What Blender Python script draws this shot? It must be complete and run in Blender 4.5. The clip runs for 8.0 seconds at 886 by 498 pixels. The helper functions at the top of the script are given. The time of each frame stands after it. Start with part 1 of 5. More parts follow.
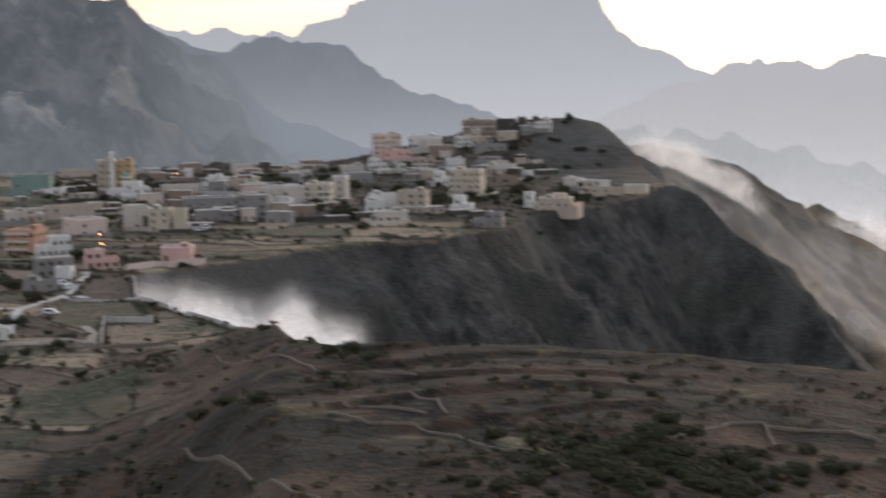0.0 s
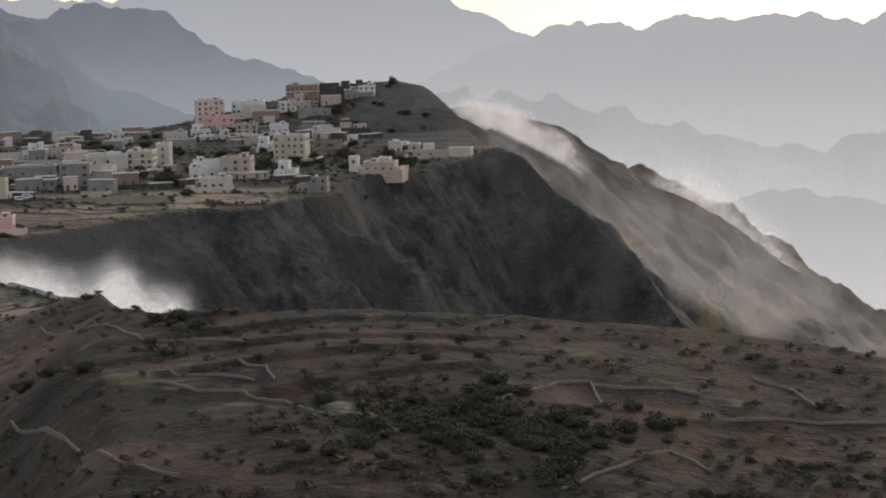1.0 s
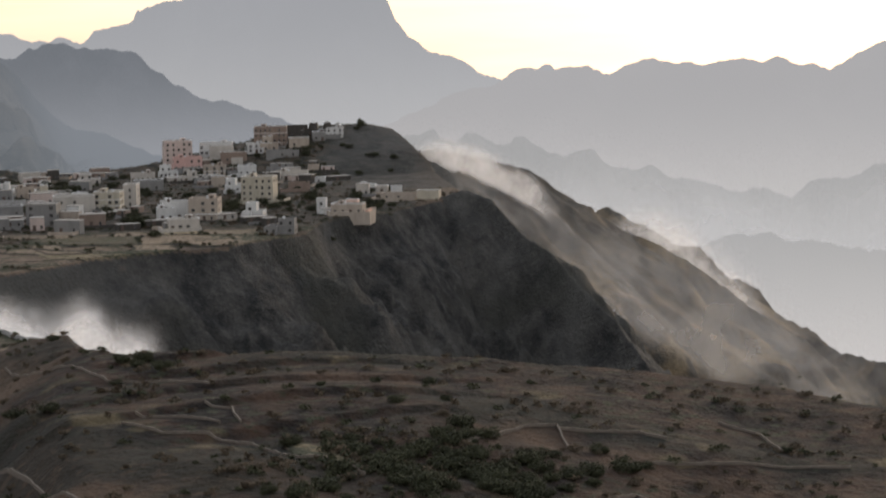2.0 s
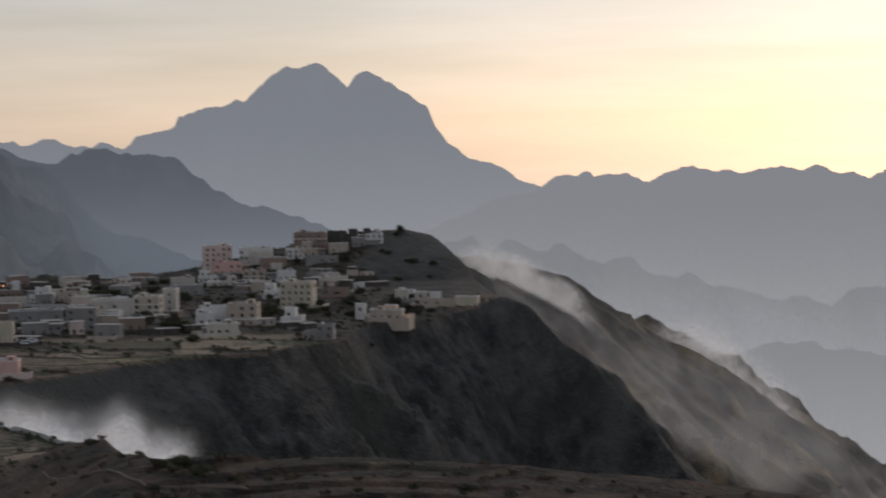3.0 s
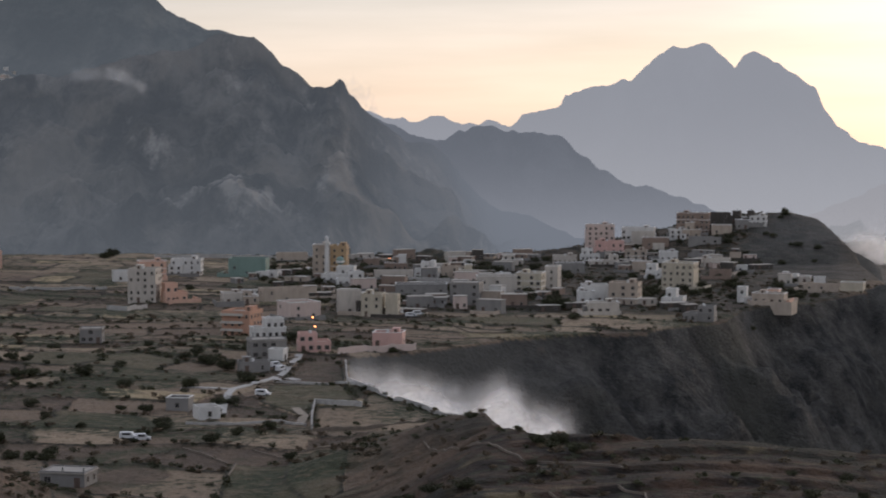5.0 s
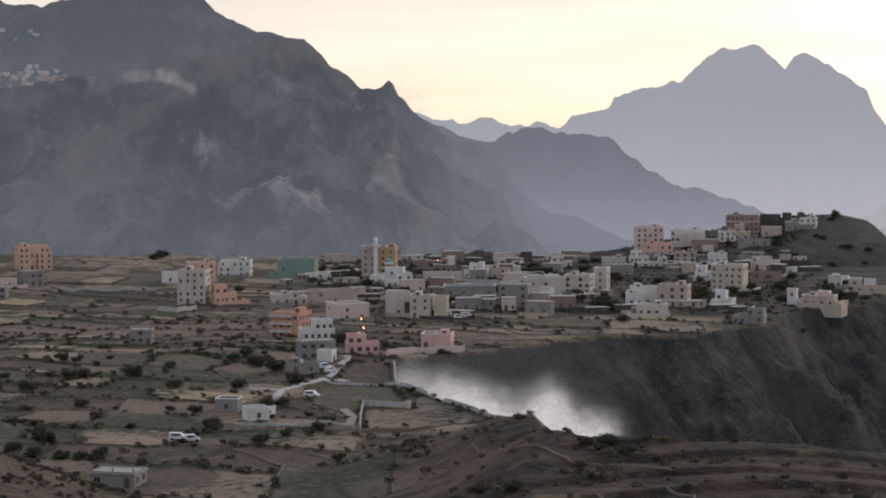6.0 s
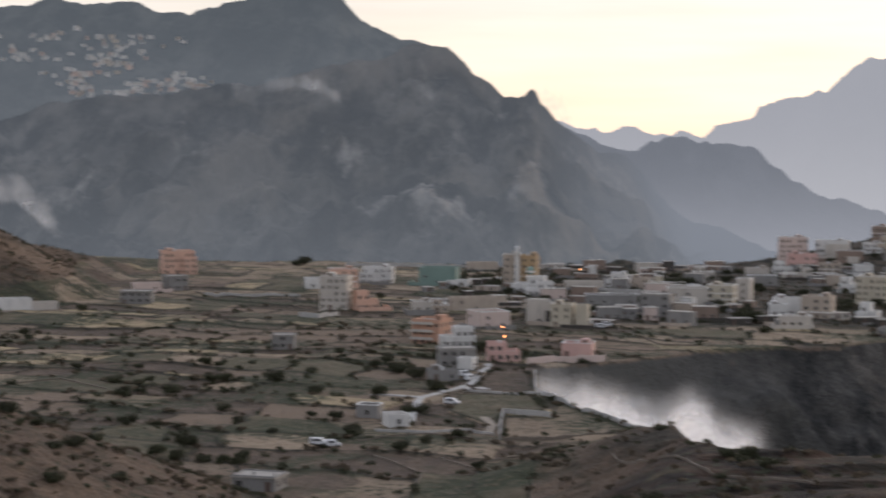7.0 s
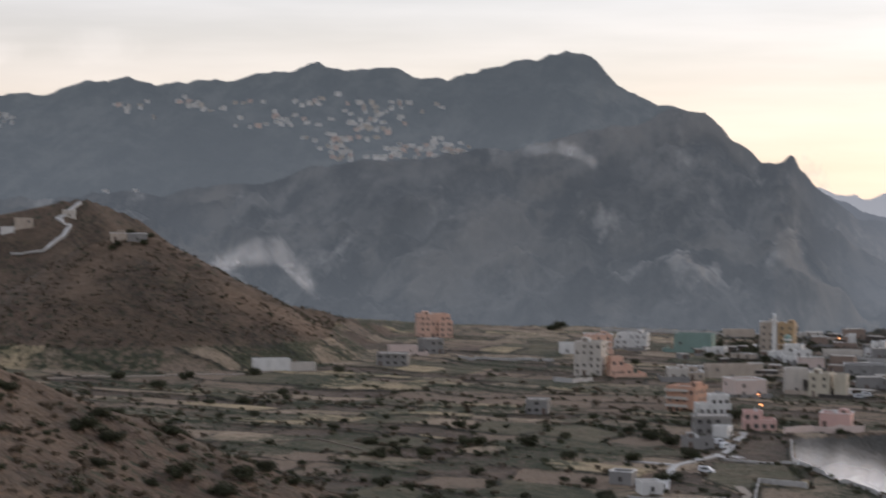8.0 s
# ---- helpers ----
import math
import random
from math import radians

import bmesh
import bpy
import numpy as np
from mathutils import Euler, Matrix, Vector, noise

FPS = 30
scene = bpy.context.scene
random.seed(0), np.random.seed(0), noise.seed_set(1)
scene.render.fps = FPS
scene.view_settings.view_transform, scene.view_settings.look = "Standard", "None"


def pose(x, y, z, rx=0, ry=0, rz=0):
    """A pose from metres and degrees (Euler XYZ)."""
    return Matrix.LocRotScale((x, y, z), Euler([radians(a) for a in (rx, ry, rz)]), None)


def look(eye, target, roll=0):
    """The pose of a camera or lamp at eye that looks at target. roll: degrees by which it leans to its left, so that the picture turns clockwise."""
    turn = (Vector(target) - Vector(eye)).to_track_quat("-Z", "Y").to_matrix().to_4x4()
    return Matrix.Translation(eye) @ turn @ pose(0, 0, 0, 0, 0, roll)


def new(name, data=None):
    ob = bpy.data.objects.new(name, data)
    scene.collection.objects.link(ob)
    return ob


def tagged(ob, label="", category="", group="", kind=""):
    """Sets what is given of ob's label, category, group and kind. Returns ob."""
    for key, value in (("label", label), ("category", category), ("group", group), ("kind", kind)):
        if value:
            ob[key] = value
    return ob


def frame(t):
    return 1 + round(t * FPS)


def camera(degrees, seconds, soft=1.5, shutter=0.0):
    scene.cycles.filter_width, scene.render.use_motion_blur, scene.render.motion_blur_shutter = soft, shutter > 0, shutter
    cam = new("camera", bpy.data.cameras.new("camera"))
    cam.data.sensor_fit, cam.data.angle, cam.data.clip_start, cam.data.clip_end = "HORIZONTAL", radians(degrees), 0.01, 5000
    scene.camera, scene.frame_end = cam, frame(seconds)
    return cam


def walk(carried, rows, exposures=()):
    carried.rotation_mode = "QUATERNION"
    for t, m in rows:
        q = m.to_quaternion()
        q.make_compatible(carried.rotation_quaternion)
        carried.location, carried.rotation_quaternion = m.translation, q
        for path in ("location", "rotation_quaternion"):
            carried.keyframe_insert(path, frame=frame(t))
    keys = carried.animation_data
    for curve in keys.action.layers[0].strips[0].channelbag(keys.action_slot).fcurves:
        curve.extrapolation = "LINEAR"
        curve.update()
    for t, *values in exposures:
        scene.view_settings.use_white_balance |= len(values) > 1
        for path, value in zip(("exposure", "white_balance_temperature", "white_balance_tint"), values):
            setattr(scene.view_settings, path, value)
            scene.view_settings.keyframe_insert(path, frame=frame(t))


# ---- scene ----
cam = camera(24.0, 8.0, soft=1.9, shutter=0.5)
# seconds, turn to the left, tilt up, lean to the right
TURNS = [
    (0.0, -0.0, -6.421, 1.103),
    (0.5, -3.512, -7.19, 1.488),
    (1.0, -4.789, -7.514, 1.539),
    (1.2, -5.154, -7.522, 1.467),
    (2.3, -5.766, -5.452, 1.15),
    (2.5, -5.692, -4.746, 1.097),
    (3.0, -4.702, -3.427, 0.895),
    (3.5, -0.95, -3.111, 0.572),
    (4.0, 2.928, -3.481, 0.273),
    (4.5, 4.629, -3.8, 0.146),
    (5.0, 5.803, -3.897, 0.112),
    (5.2, 6.236, -3.901, 0.09),
    (6.3, 7.547, -3.823, 0.086),
    (6.5, 8.03, -3.8, 0.0),
    (7.0, 11.041, -3.623, -0.184),
    (7.5, 15.077, -2.976, -0.298),
    (8.0, 18.064, -1.874, -0.459),
]
walk(cam, [(t, pose(0, 0, 86.0, 0, 0, yaw) @ pose(0, 0, 0, 90 + pitch) @ pose(0, 0, 0, 0, 0, -lean)) for t, yaw, pitch, lean in TURNS],
     exposures=[(0.0, 0.84, 6600, 15), (0.5, 0.70, 6600, 14), (1.0, 0.70, 6700, 14), (2.5, 0.44, 6900, 14), (3.0, -0.18, 6400, 14), (3.5, -0.54, 6350, 13), (4.0, -0.32, 6350, 13), (4.5, 0.05, 6350, 14), (5.0, 0.32, 6450, 17), (6.5, 0.62, 6550, 17), (7.5, 0.70, 6600, 17), (8.0, 0.60, 6500, 17)])

# ---- light: a hazy dusk sky, brightest low down over the far ridges, and a weak wide sun there ----
SUN_AZ, SUN_EL = -30.0, 7.0
world = bpy.data.worlds.new("dusk")
scene.world = world
world.use_nodes = True
wn, wl = world.node_tree.nodes, world.node_tree.links
wn.clear()


def wnode(kind, **inputs):
    n = wn.new(kind)
    for k, v in inputs.items():
        n.inputs[k].default_value = v
    return n


sky = wn.new("ShaderNodeTexSky")
sky.sky_type, sky.sun_disc = "NISHITA", False
sky.sun_elevation, sky.sun_rotation = radians(SUN_EL), radians(-SUN_AZ)
sky.air_density, sky.dust_density, sky.altitude = 1.0, 1.5, 1800
wtex = wn.new("ShaderNodeTexCoord")
sep = wn.new("ShaderNodeSeparateXYZ")
wl.new(wtex.outputs["Generated"], sep.inputs[0])
ramp = wn.new("ShaderNodeValToRGB")
wl.new(sep.outputs["Z"], ramp.inputs[0])
els = ramp.color_ramp.elements
els[0].position, els[0].color = 0.0, (0.495, 0.428, 0.39, 1)
els[1].position, els[1].color = 1.0, (0.50, 0.56, 0.65, 1)
for pos, col in ((0.03, (0.485, 0.425, 0.395, 1)), (0.06, (0.46, 0.425, 0.41, 1)), (0.09, (0.425, 0.415, 0.415, 1)), (0.14, (0.43, 0.44, 0.455, 1)), (0.35, (0.60, 0.64, 0.70, 1))):
    e = els.new(pos)
    e.color = col
# streaks of thin cloud
cmap = wn.new("ShaderNodeMapping")
cmap.inputs["Scale"].default_value = (3.0, 3.0, 30.0)
wl.new(wtex.outputs["Generated"], cmap.inputs[0])
cno = wnode("ShaderNodeTexNoise", Scale=1.6, Detail=5.0, Roughness=0.55)
wl.new(cmap.outputs[0], cno.inputs["Vector"])
cr = wn.new("ShaderNodeMapRange")
cr.inputs["From Min"].default_value, cr.inputs["From Max"].default_value = 0.35, 0.7
cr.inputs["To Min"].default_value, cr.inputs["To Max"].default_value = 0.88, 1.10
wl.new(cno.outputs[0], cr.inputs[0])
# brighter towards the hidden sun
dot = wn.new("ShaderNodeVectorMath")
dot.operation = "DOT_PRODUCT"
dot.inputs[1].default_value = (math.sin(radians(22)), math.cos(radians(22)), 0.05)
wl.new(wtex.outputs["Generated"], dot.inputs[0])
glow = wn.new("ShaderNodeMapRange")
glow.inputs["From Min"].default_value, glow.inputs["From Max"].default_value = 0.2, 1.0
glow.inputs["To Min"].default_value, glow.inputs["To Max"].default_value = 0.72, 1.12
wl.new(dot.outputs["Value"], glow.inputs[0])
mul = wn.new("ShaderNodeMath")
mul.operation = "MULTIPLY"
# a veiled bright patch round the hidden sun
dot2 = wn.new("ShaderNodeVectorMath")
dot2.operation = "DOT_PRODUCT"
dot2.inputs[1].default_value = Vector((math.sin(radians(19)), math.cos(radians(19)), 0.085)).normalized()
wl.new(wtex.outputs["Generated"], dot2.inputs[0])
core = wn.new("ShaderNodeMapRange")
core.interpolation_type = "SMOOTHSTEP"
core.inputs["From Min"].default_value, core.inputs["From Max"].default_value = 0.945, 1.0
core.inputs["To Min"].default_value, core.inputs["To Max"].default_value = 1.0, 1.4
wl.new(dot2.outputs["Value"], core.inputs[0])
mul2 = wn.new("ShaderNodeMath")
mul2.operation = "MULTIPLY"
wl.new(glow.outputs[0], mul2.inputs[0])
wl.new(core.outputs[0], mul2.inputs[1])
wl.new(cr.outputs[0], mul.inputs[0])
wl.new(mul2.outputs[0], mul.inputs[1])
cloud_sum = mul.outputs[0]
for c_az, c_el, c_wide in ((27.4, 3.55, 1.5), (30.2, 3.35, 1.1)):
    cv = wn.new("ShaderNodeVectorMath")
    cv.operation = "SUBTRACT"
    cv.inputs[1].default_value = (-math.sin(radians(c_az)), math.cos(radians(c_az)), math.tan(radians(c_el)))
    wl.new(wtex.outputs["Generated"], cv.inputs[0])
    cs = wn.new("ShaderNodeVectorMath")
    cs.operation = "MULTIPLY"
    cs.inputs[1].default_value = (1.0, 1.0, 2.4)
    wl.new(cv.outputs[0], cs.inputs[0])
    cl = wn.new("ShaderNodeVectorMath")
    cl.operation = "LENGTH"
    wl.new(cs.outputs[0], cl.inputs[0])
    puff = wnode("ShaderNodeTexNoise", Scale=90.0, Detail=5.0, Roughness=0.6)
    wl.new(wtex.outputs["Generated"], puff.inputs["Vector"])
    ragged = wn.new("ShaderNodeMath")
    ragged.operation = "MULTIPLY_ADD"
    ragged.inputs[1].default_value = radians(c_wide) * 0.9
    wl.new(puff.outputs[0], ragged.inputs[0])
    wl.new(cl.outputs["Value"], ragged.inputs[2])
    cm = wn.new("ShaderNodeMapRange")
    cm.interpolation_type = "SMOOTHSTEP"
    for ck, cx in zip(("From Min", "From Max", "To Min", "To Max"), (radians(c_wide) * 1.45, radians(c_wide) * 0.7, 0.0, 0.10)):
        cm.inputs[ck].default_value = cx
    wl.new(ragged.outputs[0], cm.inputs[0])
    cadd = wn.new("ShaderNodeMath")
    wl.new(cloud_sum, cadd.inputs[0])
    wl.new(cm.outputs[0], cadd.inputs[1])
    cloud_sum = cadd.outputs[0]
b1, b2, addw, wout = wn.new("ShaderNodeBackground"), wn.new("ShaderNodeBackground"), wn.new("ShaderNodeAddShader"), wn.new("ShaderNodeOutputWorld")
wl.new(sky.outputs[0], b1.inputs["Color"])
b1.inputs["Strength"].default_value = 0.03
wl.new(ramp.outputs[0], b2.inputs["Color"])
wl.new(cloud_sum, b2.inputs["Strength"])
wl.new(b1.outputs[0], addw.inputs[0])
wl.new(b2.outputs[0], addw.inputs[1])
wl.new(addw.outputs[0], wout.inputs[0])

sun = new("sun", bpy.data.lights.new("sun", "SUN"))
sun.data.energy, sun.data.angle, sun.data.color = 0.65, radians(12), (1.0, 0.80, 0.58)
sx, sy = -math.sin(radians(SUN_AZ)), math.cos(radians(SUN_AZ))
sun.matrix_world = look((sx * 900, sy * 900, 900 * math.tan(radians(SUN_EL))), (0, 0, 0))

# ---- materials ----


class Mat:
    """A node material built step by step."""

    def __init__(self, name, rough=0.9, metal=0.0):
        self.m = bpy.data.materials.new(name)
        self.m.use_nodes = True
        self.t = self.m.node_tree
        self.t.nodes.clear()
        self.out = self.t.nodes.new("ShaderNodeOutputMaterial")
        self.bsdf = self.t.nodes.new("ShaderNodeBsdfPrincipled")
        self.bsdf.inputs["Roughness"].default_value = rough
        self.bsdf.inputs["Metallic"].default_value = metal
        self.bsdf.inputs["Specular IOR Level"].default_value = 0.2
        self.t.links.new(self.bsdf.outputs[0], self.out.inputs[0])
        self.co = self.t.nodes.new("ShaderNodeTexCoord")
        self.geo = self.t.nodes.new("ShaderNodeNewGeometry")

    def link(self, a, b):
        self.t.links.new(a, b)

    def noise(self, size, detail=4.0, rough=0.55, stretch=(1, 1, 1), world=True, dist=0.0):
        mp = self.t.nodes.new("ShaderNodeMapping")
        mp.inputs["Scale"].default_value = [s / size for s in stretch]
        self.link(self.geo.outputs["Position"] if world else self.co.outputs["Object"], mp.inputs[0])
        n = self.t.nodes.new("ShaderNodeTexNoise")
        n.inputs["Scale"].default_value, n.inputs["Detail"].default_value = 1.0, detail
        n.inputs["Roughness"].default_value, n.inputs["Distortion"].default_value = rough, dist
        self.link(mp.outputs[0], n.inputs["Vector"])
        return n.outputs[0]

    def fit(self, v, a, b, lo=0.0, hi=1.0):
        n = self.t.nodes.new("ShaderNodeMapRange")
        n.interpolation_type = "SMOOTHSTEP"
        for k, x in zip(("From Min", "From Max", "To Min", "To Max"), (a, b, lo, hi)):
            n.inputs[k].default_value = x
        self.link(v, n.inputs[0])
        return n.outputs[0]

    def mix(self, fac, a, b, how="MIX"):
        n = self.t.nodes.new("ShaderNodeMix")
        n.data_type, n.blend_type = "RGBA", how
        for v, s in ((fac, n.inputs[0]), (a, n.inputs[6]), (b, n.inputs[7])):
            if isinstance(v, bpy.types.NodeSocket):
                self.link(v, s)
            elif isinstance(v, (int, float)):
                s.default_value = v
            else:
                s.default_value = (*v, 1)
        return n.outputs[2]

    def math(self, how, a, b=0.5):
        n = self.t.nodes.new("ShaderNodeMath")
        n.operation = how
        for v, s in ((a, n.inputs[0]), (b, n.inputs[1])):
            if isinstance(v, bpy.types.NodeSocket):
                self.link(v, s)
            else:
                s.default_value = v
        return n.outputs[0]

    def attr(self, name):
        n = self.t.nodes.new("ShaderNodeAttribute")
        n.attribute_name = name
        return n.outputs["Fac"]

    def upward(self):
        n = self.t.nodes.new("ShaderNodeSeparateXYZ")
        self.link(self.geo.outputs["Normal"], n.inputs[0])
        return n.outputs["Z"]

    def height(self):
        n = self.t.nodes.new("ShaderNodeSeparateXYZ")
        self.link(self.geo.outputs["Position"], n.inputs[0])
        return n.outputs["Z"]

    def random(self):
        n = self.t.nodes.new("ShaderNodeObjectInfo")
        return n.outputs["Random"]

    def color(self, c):
        if isinstance(c, bpy.types.NodeSocket):
            self.link(c, self.bsdf.inputs["Base Color"])
        else:
            self.bsdf.inputs["Base Color"].default_value = (*c, 1)
        return self

    def bump(self, h, strength=0.5, distance=0.3):
        n = self.t.nodes.new("ShaderNodeBump")
        n.inputs["Strength"].default_value, n.inputs["Distance"].default_value = strength, distance
        self.link(h, n.inputs["Height"])
        self.link(n.outputs[0], self.bsdf.inputs["Normal"])
        return self


def ground_material():
    m = Mat("dry_ground", 0.95)
    fine, mid, big = m.noise(1.3, 5), m.noise(9, 5, 0.6), m.noise(45, 4)
    tuft = m.noise(3.2, 4, 0.7)
    soil = m.mix(m.fit(mid, 0.3, 0.7), (0.105, 0.074, 0.054), (0.20, 0.14, 0.098))
    soil = m.mix(m.fit(big, 0.4, 0.65), soil, (0.20, 0.14, 0.095))
    # fields: each its own crop, stubble or bare earth
    tone = m.attr("tone")
    f1 = m.mix(m.fit(tone, 0.15, 0.3), (0.098, 0.072, 0.054), (0.205, 0.150, 0.107))
    f2 = m.mix(m.fit(tone, 0.45, 0.55), f1, (0.315, 0.24, 0.165))
    f3 = m.mix(m.fit(tone, 0.70, 0.76), f2, (0.10, 0.092, 0.055))
    f4 = m.mix(m.fit(tone, 0.88, 0.92), f3, (0.40, 0.31, 0.185))
    f4 = m.mix(m.fit(mid, 0.35, 0.7, 0.0, 0.5), f4, soil)
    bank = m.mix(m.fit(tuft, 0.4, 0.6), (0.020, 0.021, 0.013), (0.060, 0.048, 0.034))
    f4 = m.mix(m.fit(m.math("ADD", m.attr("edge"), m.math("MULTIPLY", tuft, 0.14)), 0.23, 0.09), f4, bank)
    col = m.mix(m.attr("fields"), soil, f4)
    green = m.math("MULTIPLY", m.fit(m.noise(48, 5, 0.62), 0.48, 0.58), m.attr("fields"))
    col = m.mix(m.math("MULTIPLY", green, m.fit(tuft, 0.35, 0.55)), col, (0.050, 0.055, 0.030))
    # ground among houses: dark scrub and dirt, and shade put into the colour
    yard = m.mix(m.fit(m.noise(7, 5, 0.65), 0.40, 0.62), (0.030, 0.030, 0.022), (0.105, 0.082, 0.062))
    col = m.mix(m.attr("scrub_shade"), col, yard)
    # the near hill is darker, redder earth
    earth = m.mix(m.fit(m.noise(11, 8, 0.68), 0.40, 0.64), (0.0105, 0.0068, 0.0048), (0.070, 0.0405, 0.025))
    earth = m.mix(m.fit(big, 0.5, 0.68), earth, (0.098, 0.060, 0.037))
    col = m.mix(m.attr("near"), col, earth)
    # low scrub in patches
    scrub = m.math("MULTIPLY", m.fit(tuft, 0.52, 0.62), m.fit(big, 0.62, 0.4))
    col = m.mix(scrub, col, (0.042, 0.044, 0.024))
    thick = m.math("MULTIPLY", m.math("MULTIPLY", m.fit(m.noise(48, 5, 0.6), 0.46, 0.60), m.fit(tuft, 0.30, 0.5)), m.attr("near"))
    col = m.mix(m.math("MULTIPLY", thick, 0.85), col, (0.016, 0.0165, 0.010))
    # dry yellow grass
    col = m.mix(m.math("MULTIPLY", m.fit(m.noise(16, 4), 0.6, 0.72), m.attr("near")), col, (0.125, 0.096, 0.054))
    # rock where it is steep
    rock = m.mix(m.fit(m.noise(16, 9, 0.72, (1, 0.9, 0.8)), 0.36, 0.66), (0.018, 0.0185, 0.018), (0.088, 0.083, 0.074))
    rock = m.mix(m.fit(m.noise(60, 5), 0.48, 0.66, 0.0, 0.8), rock, (0.044, 0.044, 0.036))
    rock = m.mix(m.fit(m.noise(5, 5, 0.7), 0.55, 0.75, 0.0, 0.5), rock, (0.13, 0.12, 0.105))
    rock = m.mix(m.fit(m.math("ADD", m.attr("strata"), m.math("MULTIPLY", fine, 0.12)), 0.04, 0.24, 0.0, 0.75), rock, (0.098, 0.094, 0.084))
    # back ridge grass, with the low sun's gold put into its colour
    sunlit_straw = m.mix(m.fit(m.noise(34, 6, 0.65, (1, 0.45, 0.8)), 0.44, 0.66), (0.060, 0.053, 0.043), (0.20, 0.148, 0.088))
    rock = m.mix(m.attr("sunlit_straw"), rock, sunlit_straw)
    steep = m.math("MAXIMUM", m.math("MULTIPLY", m.fit(m.upward(), 0.86, 0.68), m.fit(m.attr("near"), 0.0, 0.5, 1.0, 0.15)), m.attr("cliff"))
    col = m.mix(steep, col, rock)
    col = m.mix(m.fit(fine, 0.35, 0.7, 0.0, 0.3), col, (0.022, 0.019, 0.016))
    m.color(col)
    m.bump(m.math("ADD", m.math("MULTIPLY", mid, 2.0), fine), 0.9, 1.4)
    return m.m


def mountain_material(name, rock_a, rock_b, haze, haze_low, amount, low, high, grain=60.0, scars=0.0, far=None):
    """Far rock with evening haze painted in as emission, more of it low down."""
    m = Mat(name, 1.0)
    n1 = m.noise(grain, 9, 0.68, (1, 0.5, 0.6))
    n2 = m.noise(grain * 5, 4, 0.5)
    col = m.mix(m.fit(n1, 0.38, 0.64), rock_a, rock_b)
    col = m.mix(m.fit(n2, 0.45, 0.65, 0.0, 0.8), col, [c * 0.6 for c in rock_a])
    if scars:
        # pale rockfall streaks that run down the face
        n3 = m.noise(grain * 1.7, 8, 0.66, (1, 0.45, 0.5))
        col = m.mix(m.fit(n3, 0.55, 0.68, 0.0, scars), col, (0.40, 0.37, 0.33))
        n4 = m.noise(grain * 4.0, 6, 0.6, (1, 0.6, 0.7))
        col = m.mix(m.fit(n4, 0.5, 0.62, 0.0, scars), col, (0.19, 0.165, 0.135))
    m.color(col)
    m.bump(n1, 1.0, grain * 0.3)
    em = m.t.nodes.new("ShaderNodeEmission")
    haze_glow, amt = m.mix(m.fit(m.height(), low, high), haze_low, haze), m.fit(m.height(), low, high, amount[0], amount[1])
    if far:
        # more painted haze on rock that lies further off
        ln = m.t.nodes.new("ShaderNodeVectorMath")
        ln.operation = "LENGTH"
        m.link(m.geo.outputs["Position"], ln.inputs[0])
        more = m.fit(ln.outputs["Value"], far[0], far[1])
        haze_glow, amt = m.mix(more, haze_glow, far[2]), m.math("ADD", amt, m.math("MULTIPLY", more, far[3]))
    m.link(haze_glow, em.inputs["Color"])
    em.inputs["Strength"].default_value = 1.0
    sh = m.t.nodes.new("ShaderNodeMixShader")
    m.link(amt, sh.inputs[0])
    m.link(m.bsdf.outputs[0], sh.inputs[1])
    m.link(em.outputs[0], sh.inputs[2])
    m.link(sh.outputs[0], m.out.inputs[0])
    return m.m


def plaster(name, rgb, stain=0.35):
    m = Mat(name, 0.85)
    v = m.math("ADD", m.random(), 0.0)
    c = m.mix(m.fit(m.noise(2.2, 4, 0.6, (1, 1, 0.3)), 0.35, 0.75, 0.0, stain), rgb, [x * 0.55 for x in rgb])
    c = m.mix(m.fit(v, 0.0, 1.0, 0.0, 0.22), c, [x * 0.8 for x in rgb])
    c = m.mix(m.fit(m.noise(0.35, 3), 0.4, 0.7, 0.0, 0.15), c, [x * 0.7 for x in rgb])
    return m.color(c).bump(m.noise(0.25, 3), 0.2, 0.03).m


def plain(name, rgb, rough=0.7, metal=0.0, grain=0.5):
    m = Mat(name, rough, metal)
    return m.color(m.mix(m.fit(m.noise(grain, 4), 0.3, 0.7), rgb, [x * 0.72 for x in rgb])).m


def leaves(name, a, b):
    m = Mat(name, 0.8)
    n = m.t.nodes.new("ShaderNodeNewGeometry")
    c = m.mix(n.outputs["Random Per Island"], a, b)
    return m.color(m.mix(m.fit(m.random(), 0, 1, 0, 0.4), c, [x * 0.6 for x in a])).m


GROUND = ground_material()
WALLS = {
    "white": plaster("white_plaster", (0.64, 0.62, 0.585), 0.5),
    "cream": plaster("cream_plaster", (0.52, 0.47, 0.41), 0.5),
    "tan": plaster("tan_plaster", (0.45, 0.375, 0.305), 0.5),
    "yellow": plaster("yellow_plaster", (0.52, 0.46, 0.36), 0.5),
    "pink": plaster("pink_plaster", (0.60, 0.385, 0.335)),
    "palepink": plaster("pale_pink_plaster", (0.60, 0.48, 0.42)),
    "salmon": plaster("salmon_plaster", (0.66, 0.42, 0.315)),
    "orange": plaster("orange_plaster", (0.52, 0.305, 0.215)),
    "ochre": plaster("ochre_plaster", (0.43, 0.305, 0.18)),
    "brown": plaster("brown_plaster", (0.27, 0.20, 0.16)),
    "grey": plaster("bare_concrete", (0.255, 0.243, 0.228), 0.5),
    "stone": plaster("dark_stone_masonry", (0.085, 0.075, 0.065), 0.6),
    "teal": plaster("teal_painted_wall", (0.20, 0.28, 0.245)),
}
ROOF = plaster("dusty_roof_screed", (0.36, 0.33, 0.29))
